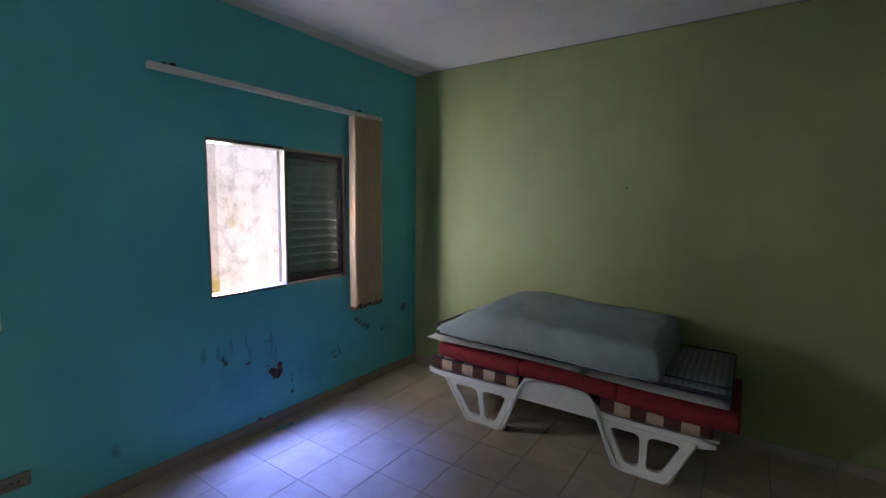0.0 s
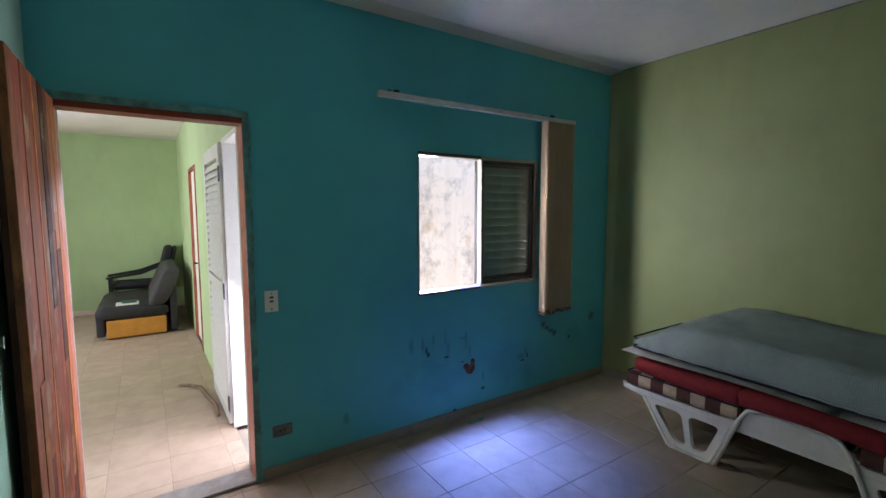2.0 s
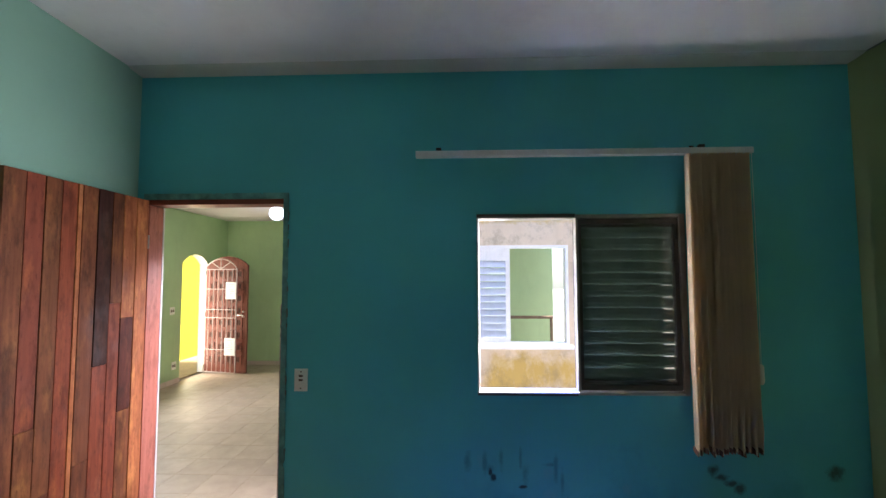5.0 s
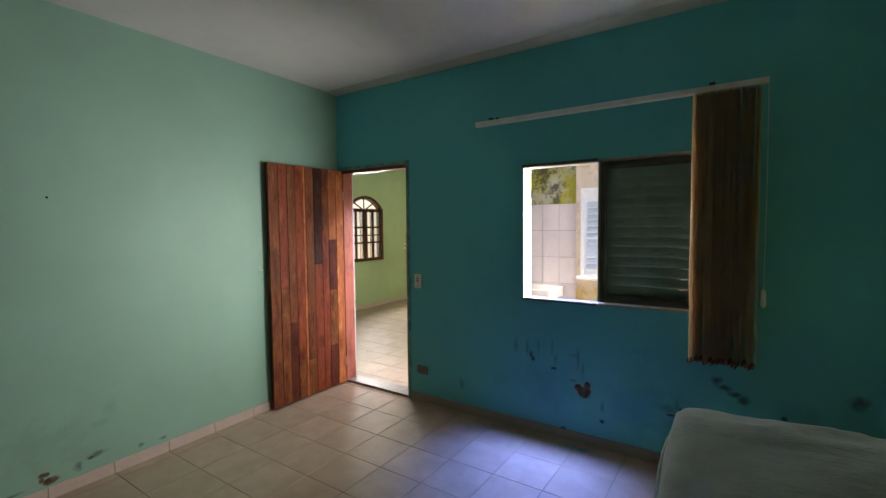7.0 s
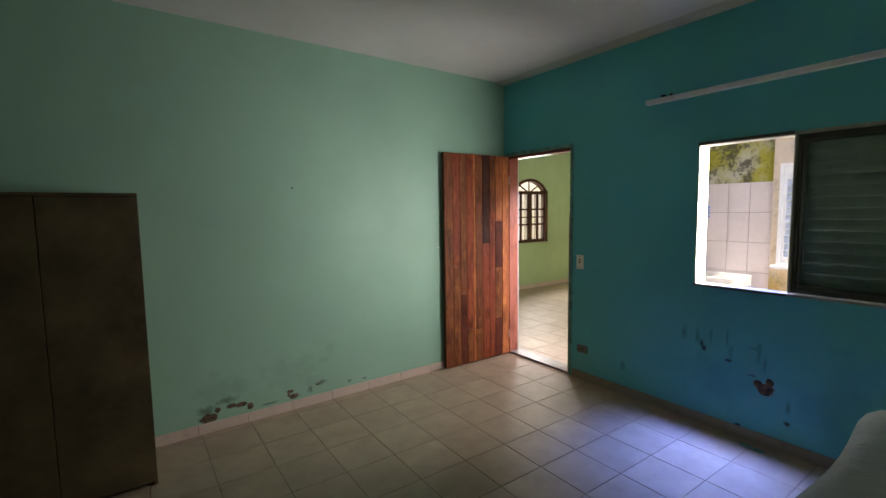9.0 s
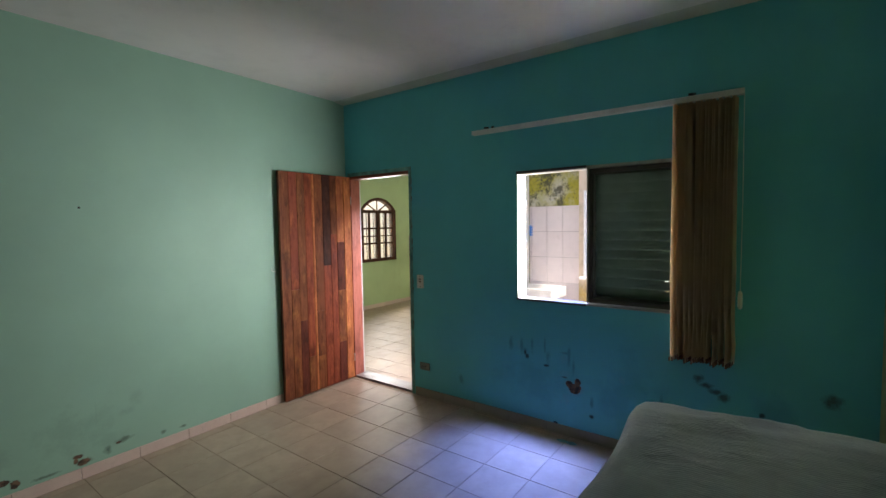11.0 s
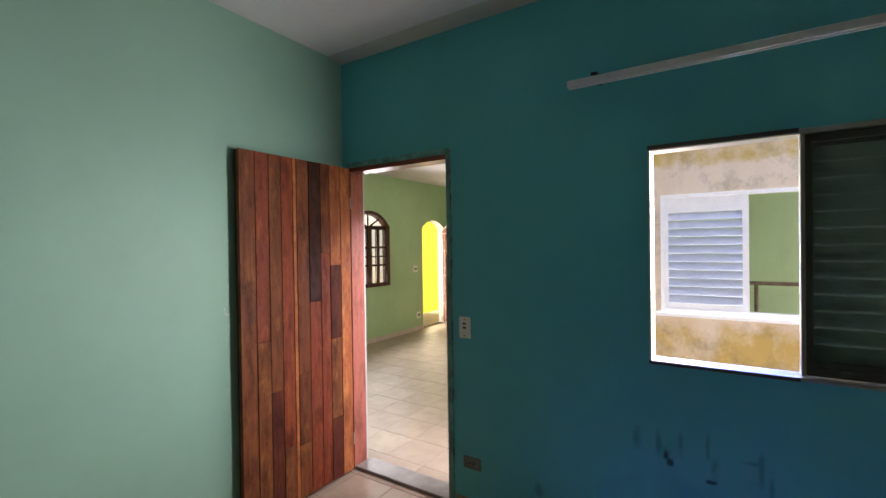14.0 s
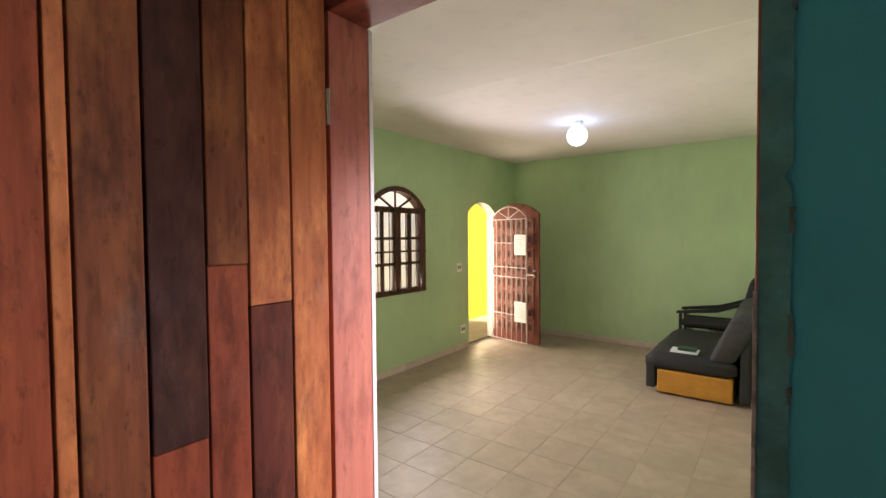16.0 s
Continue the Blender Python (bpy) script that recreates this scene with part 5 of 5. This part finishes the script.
def louvre_door():
    """The yard door's leaf, swung back along the living room wall."""
    d = thing("yard_door", (YD_A, LN - 0.03, 0), "white louvred metal door standing open along the wall", "door")
    x0, x1, y0, y1 = YD_A - 0.84, YD_A - 0.005, LN - 0.036, LN - 0.008
    for a, b in ((x0, x0 + 0.07), (x1 - 0.07, x1)):
        part("stile", boxed(a, b, y0, y1, 0.02, 2.08, bevel=0.003), M["white_metal"], d)
    for a, b in ((0.02, 0.12), (1.0, 1.07), (1.98, 2.08)):
        part("rail", boxed(x0 + 0.07, x1 - 0.07, y0, y1, a, b, bevel=0.003), M["white_metal"], d)
    n = 34
    for k in range(n):
        z = 0.13 + (1.96 - 0.13) * (k + 0.5) / n
        if 0.98 < z < 1.09:
            continue
        bm = bmesh.new()
        prism(bm, [(y0 - 0.006, z - 0.03), (y0 - 0.003, z - 0.032), (y1 - 0.004, z + 0.026), (y1 - 0.007, z + 0.028)], lambda u, v, dd: (dd, u, v), x0 + 0.07, x1 - 0.07)
        part("slat", bm, M["white_metal"], d)
    for z in (0.18, 1.02, 1.86):
        bm = boxed(x1 - 0.02, x1 + 0.05, y0 - 0.004, y0 - 0.0005, z - 0.055, z + 0.055, bevel=0.001)
        tube(bm, [(x1 + 0.012, y0 - 0.001, z - 0.055), (x1 + 0.012, y0 - 0.001, z + 0.055)], 0.006, 8)
        part("hinge", bm, M["black"], d)
    d.rotation_euler.z = radians(0.6)
    return d


louvre_door()
fr = thing("yard_door_frame", (YD_A, LN, 0), "white metal door frame to the yard", "door frame", "", "structure")
part("jamb", boxed(YD_A, YD_A + 0.035, LN - 0.012, LN + 0.14, 0.0, 2.1, bevel=0.003), M["white_metal"], fr)
part("jamb", boxed(YD_B - 0.035, YD_B, LN - 0.012, LN + 0.14, 0.0, 2.1, bevel=0.003), M["white_metal"], fr)
part("head", boxed(YD_A + 0.035, YD_B - 0.035, LN - 0.012, LN + 0.14, 2.065, 2.1, bevel=0.003), M["white_metal"], fr)


def inner_door():
    d = thing("door_2", (-5.8, LN, 0), "closed pale yellow door in a brown frame", "door", "", "structure")
    part("leaf", boxed(-6.51, -5.79, LN + 0.02, LN + 0.055, 0.01, 2.065, bevel=0.003), M["cream"], d)
    for b in ((-6.55, -6.51, 0.0, 2.1), (-5.79, -5.75, 0.0, 2.1)):
        part("jamb", boxed(b[0], b[1], LN - 0.012, LN + 0.12, b[2], b[3], bevel=0.003), M["frame_wood"], d)
    part("head", boxed(-6.51, -5.79, LN - 0.012, LN + 0.12, 2.065, 2.1, bevel=0.003), M["frame_wood_x"], d)
    bm = bmesh.new()
    tube(bm, [(-5.86, LN + 0.02, 1.0), (-5.86, LN - 0.04, 1.0), (-5.97, LN - 0.04, 1.0)], 0.009, 8)
    part("handle", bm, M["black"], d)
    return d


inner_door()
bm = bmesh.new()
tube(bm, [(-3.86, 0.30, 0.016), (-4.05, 0.31, 0.018), (-4.3, 0.27, 0.018), (-4.55, 0.24, 0.02), (-4.66, 0.16, 0.02), (-4.72, 0.08, 0.018)], [0.012, 0.016, 0.017, 0.016, 0.014, 0.01], 8)
single("bent_stick", bm, M["stick"], "bent grey-brown stick lying on the tiles", "stick", smooth=True)

# ---- yard ----
OX = -5.0
setting("ground", boxed(-60, 60, -60, 60, -0.12, -0.03, bevel=0), M["ground"], "bare earth around the house", "ground")
setting("pavement_yard", boxed(-8.8, LE, LN + 0.13, 6.0, -0.03, -0.01, bevel=0), M["concrete"], "grey concrete yard floor", "pavement")
OW = (1.255, 2.52, 0.935, 1.98)
bm = wall_grid("y", OX - 0.13, OX, 1.195, 2.75, -0.02, 2.36, [OW])
outb = setting("wall_outbuilding", bm, M["stained"], "weathered yellowish rendered wall with mould", "wall")
bm = bmesh.new()
prism(bm, [(2.75, -0.02), (6.0, -0.02), (6.0, 2.2), (5.2, 2.28), (4.6, 2.62), (4.1, 2.58), (3.6, 2.70), (3.2, 2.66), (2.75, 2.72)], lambda u, v, d: (d, u, v), OX - 0.13, OX)
setting("wall_yard", bm, M["stained_pale"], "stained boundary wall with a broken sloping top", "wall")
setting("wall_tiled", wall_grid("y", -5.19, -5.04, LN + 0.13, 1.195, -0.02, 2.42), M["moss"], "mossy rendered wall above white tiles", "wall")
setting("wall_outbuilding_side", wall_grid("x", 1.195, 1.245, -6.9, OX - 0.13, -0.02, 2.36), M["living_green"], "green inner wall of the outbuilding", "wall")
setting("wall_outbuilding_back", wall_grid("y", -7.0, -6.9, 1.195, 2.75, -0.02, 2.36), M["living_green"], "green back wall of the outbuilding", "wall")
setting("roof_outbuilding", boxed(-7.05, OX - 0.04, 1.16, 2.78, 2.36, 2.40, bevel=0.01), M["white_metal"], "thin pale roof slab of the outbuilding", "roof")
setting("wall_yard_end", wall_grid("x", 6.0, 6.15, OX - 0.13, LE, -0.02, 2.2), M["stained"], "stained end wall of the yard", "wall")


def yard_window():
    w = thing("window_3", (OX, 1.9, 0.935), "white sliding metal window, louvred shutter half open", "window", "", "structure")
    a, b, c, d = OW
    to = lambda u, v, dd: (dd, u, v)
    part("window_frame", ring_prism(bmesh.new(), [(a, c), (b, c), (b, d), (a, d)], [(a + 0.03, c + 0.03), (b - 0.03, c + 0.03), (b - 0.03, d - 0.03), (a + 0.03, d - 0.03)], to, OX - 0.09, OX + 0.01), M["white_metal"], w)
    m = 1.885
    part("shutter_frame", ring_prism(bmesh.new(), [(a + 0.03, c + 0.03), (m + 0.03, c + 0.03), (m + 0.03, d - 0.03), (a + 0.03, d - 0.03)], [(a + 0.06, c + 0.08), (m - 0.015, c + 0.08), (m - 0.015, d - 0.16), (a + 0.06, d - 0.16)], to, OX - 0.05, OX - 0.01), M["white_metal"], w)
    n = 11
    z0, z1 = c + 0.08, d - 0.16
    for k in range(n):
        z = z0 + (z1 - z0) * (k + 0.5) / n
        p = (z1 - z0) / n
        bm = bmesh.new()
        prism(bm, [(0.030, -p * 0.46), (0.033, -p * 0.42), (-0.014, p * 0.46), (-0.017, p * 0.42)], lambda u, v, dd: (OX - 0.03 + u, dd, z + v), a + 0.06, m - 0.015)
        part("slat", bm, M["shutter_white"], w)
    part("window_sill", boxed(OX - 0.1, OX + 0.05, a - 0.04, b + 0.04, c - 0.035, c, bevel=0.006), M["white_metal"], w)
    return w


# added slab, out of view: blocks the sun from entering by the yard door
setting("roof_eave", boxed(LW, LE, LN + 0.13, LN + 0.78, 2.76, 2.88, bevel=0.01), M["roof"], "added unseen overhang that keeps the sun out of the yard door", "roof")
yard_window()
bm = bmesh.new()
tube(bm, [(-6.2, 1.4, 1.12), (-6.2, 2.6, 1.12)], 0.02, 8)
for y in (1.42, 2.0, 2.58):
    tube(bm, [(-6.2, y, -0.03), (-6.2, y, 1.12)], 0.018, 8)
single("wooden_rail", bm, M["stick"], "brown wooden rail inside the outbuilding", "rail")


def sink():
    s = thing("laundry_sink", (-4.7, 0.83, 0), "white laundry sink on a pedestal by the tiles", "sink")
    x0, x1, y0, y1, z0, z1 = -5.03, -4.58, 0.46, 1.04, 0.69, 0.80
    out = rounded_loop([(x0, y0), (x1, y0), (x1, y1), (x0, y1)], 0.05)
    inn = rounded_loop([(x0 + 0.035, y0 + 0.035), (x1 - 0.035, y0 + 0.035), (x1 - 0.035, y1 - 0.035), (x0 + 0.035, y1 - 0.035)], 0.05)
    bm = bmesh.new()
    ring_prism(bm, out, inn, lambda u, v, d: (u, v, d), z0, z1)
    prism(bm, inn, lambda u, v, d: (u, v, d), z0 + 0.001, z0 + 0.02)
    part("basin", bm, M["lounger"], s)
    part("pedestal", boxed(-4.90, -4.70, 0.66, 0.84, -0.01, z0, bevel=0.02), M["lounger"], s)
    return s


sink()
bm = bmesh.new()
for k in range(4):
    zz = 1.43 + 0.034 * k
    prism(bm, [(0.535, zz), (0.575, zz + 0.006), (0.575, zz + 0.018), (0.545, zz + 0.022), (0.56, zz + 0.034), (0.53, zz + 0.034)], lambda u, v, d: (d, u, v), -5.03, -5.012)
single("hook_strip", bm, plain("blue_plastic", (0.05, 0.2, 0.6), 0.4), "blue plastic strip of hooks on the white tiles", "hooks")

# ---- front porch ----
setting("pavement_porch", boxed(-14, 0, -5.2, LS - 0.15, -0.03, -0.005, bevel=0), M["porch"], "ochre tiled porch floor", "pavement")
setting("wall_porch", wall_grid("x", -4.35, -4.2, -14.0, -8.4, -0.02, 2.6), M["yellow"], "vivid yellow porch wall in daylight", "wall")
setting("wall_porch_pale", wall_grid("x", -5.1, -4.95, -8.4, 0.5, -0.02, 2.4), M["plaster_light"], "pale cream boundary wall in daylight", "wall")

# ---- floor tiles and skirting, piece by piece ----
PITCH, GAP = 0.325, 0.0036
TX, TY = -2.43, 0.283
_tiles = {}


def tile_mesh(w, d):
    key = (round(w, 3), round(d, 3))
    if key not in _tiles:
        bm = bmesh.new()
        c, h = 0.0018, 0.006
        low = [bm.verts.new((sx * w / 2, sy * d / 2, -h)) for sx, sy in ((-1, -1), (1, -1), (1, 1), (-1, 1))]
        mid = [bm.verts.new((sx * w / 2, sy * d / 2, -c)) for sx, sy in ((-1, -1), (1, -1), (1, 1), (-1, 1))]
        top = [bm.verts.new((sx * (w / 2 - c), sy * (d / 2 - c), 0)) for sx, sy in ((-1, -1), (1, -1), (1, 1), (-1, 1))]
        for a, b in ((low, mid), (mid, top)):
            for k in range(4):
                bm.faces.new((a[k], a[(k + 1) % 4], b[(k + 1) % 4], b[k]))
        bm.faces.new(top)
        _tiles[key] = mesh_of("tile", bm, M["floor_tile"])
    return _tiles[key]


def lay(floor, x0, x1, y0, y1, seed):
    rnd = random.Random(seed)
    i0, i1 = math.floor((x0 - TX) / PITCH), math.ceil((x1 - TX) / PITCH)
    j0, j1 = math.floor((y0 - TY) / PITCH), math.ceil((y1 - TY) / PITCH)
    for i in range(i0, i1):
        for j in range(j0, j1):
            a, b = max(x0, TX + i * PITCH + GAP / 2), min(x1, TX + (i + 1) * PITCH - GAP / 2)
            c, d = max(y0, TY + j * PITCH + GAP / 2), min(y1, TY + (j + 1) * PITCH - GAP / 2)
            if b - a < 0.02 or d - c < 0.02:
                continue
            t = new("tile", tile_mesh(b - a, d - c))
            t.parent = floor
            t.matrix_basis = pose((a + b) / 2, (c + d) / 2, rnd.uniform(-0.0008, 0.0004), rnd.uniform(-0.12, 0.12), rnd.uniform(-0.12, 0.12), 0)


floor_bedroom = setting("floor_bedroom", boxed(WX, EAST, -0.5, NORTH, -0.02, -0.0035, bevel=0), M["grout"], "beige glazed floor tiles with dark joints", "floor")
lay(floor_bedroom, WX, EAST, SOUTH + 0.02, NORTH, 1)
floor_living = setting("floor_living", boxed(LW, LE, LS, LN, -0.02, -0.0016, bevel=0), M["grout_pale"], "beige glazed living room floor tiles", "floor")
lay(floor_living, LW, LE - 0.01, LS, LN, 2)


def skirting(name, along, fixed, a0, a1, step, mat, label, out=1, high=0.075):
    base = setting(name, boxed(*((a0, a1, min(fixed, fixed + out * 0.004), max(fixed, fixed + out * 0.004)) if along == "x" else (min(fixed, fixed + out * 0.004), max(fixed, fixed + out * 0.004), a0, a1)), 0.0, high - 0.004, bevel=0), M["grout"], label, "baseboard")
    a = a0
    while a < a1 - 0.01:
        b = min(a + step, a1)
        if b - a > 0.02:
            lo, hi = sorted((fixed + out * 0.002, fixed + out * 0.012))
            r = (a + 0.0015, b - 0.0015, lo, hi, 0.001, high) if along == "x" else (lo, hi, a + 0.0015, b - 0.0015, 0.001, high)
            part("skirting_tile", boxed(*r, bevel=0.002, segments=1), mat, base)
        a = b
    return base


sk = skirting("baseboard_south", "x", 0.0, WX + 0.02, EAST, 0.33, M["skirt"], "pinkish tile skirting under the mint wall")
sk.matrix_basis = Matrix.Translation((WX, SOUTH, 0)) @ pose(0, 0, 0, 0, 0, math.degrees(math.atan(0.022))) @ Matrix.Translation((-WX, 0, 0))
skirting("baseboard_west", "y", WX, DOOR_B + 0.045, NORTH, 0.33, M["skirt_shaded"], "grimy tile skirting, coloured darker for shade, under the blue wall")
skirting("baseboard_north", "x", NORTH, WX + 0.02, EAST, 0.33, M["skirt_shaded"], "grimy tile skirting, coloured darker for shade, under the olive wall", -1)
skirting("baseboard_living_south", "x", LS, FD_B, LE, 0.33, M["skirt"], "beige tile skirting under the green wall")
skirting("baseboard_living_far", "x", LS, LW, FD_A, 0.33, M["skirt"], "beige tile skirting beside the front door")
skirting("baseboard_living_west", "y", LW, LS + 0.02, LN, 0.33, M["skirt"], "beige tile skirting under the far wall")

# ---- tiles on the yard wall ----
tiled = setting("trim_wall_tiles", boxed(-5.04, -5.036, LN + 0.14, 1.19, 0.0, 1.79, bevel=0), M["white_grout"], "white glazed tiles on the yard wall", "tiles")
TW, TH = 0.212, 0.326
z = 1.81
while z > 0.02:
    y = 1.19
    while y > LN + 0.16:
        part("wall_tile", boxed(-5.036, -5.030, max(y - TW, LN + 0.14) + 0.002, y - 0.002, max(0.0, z - TH) + 0.002, z - 0.002, bevel=0.0015, segments=1), M["wall_tile"], tiled)
        y -= TW
    z -= TH
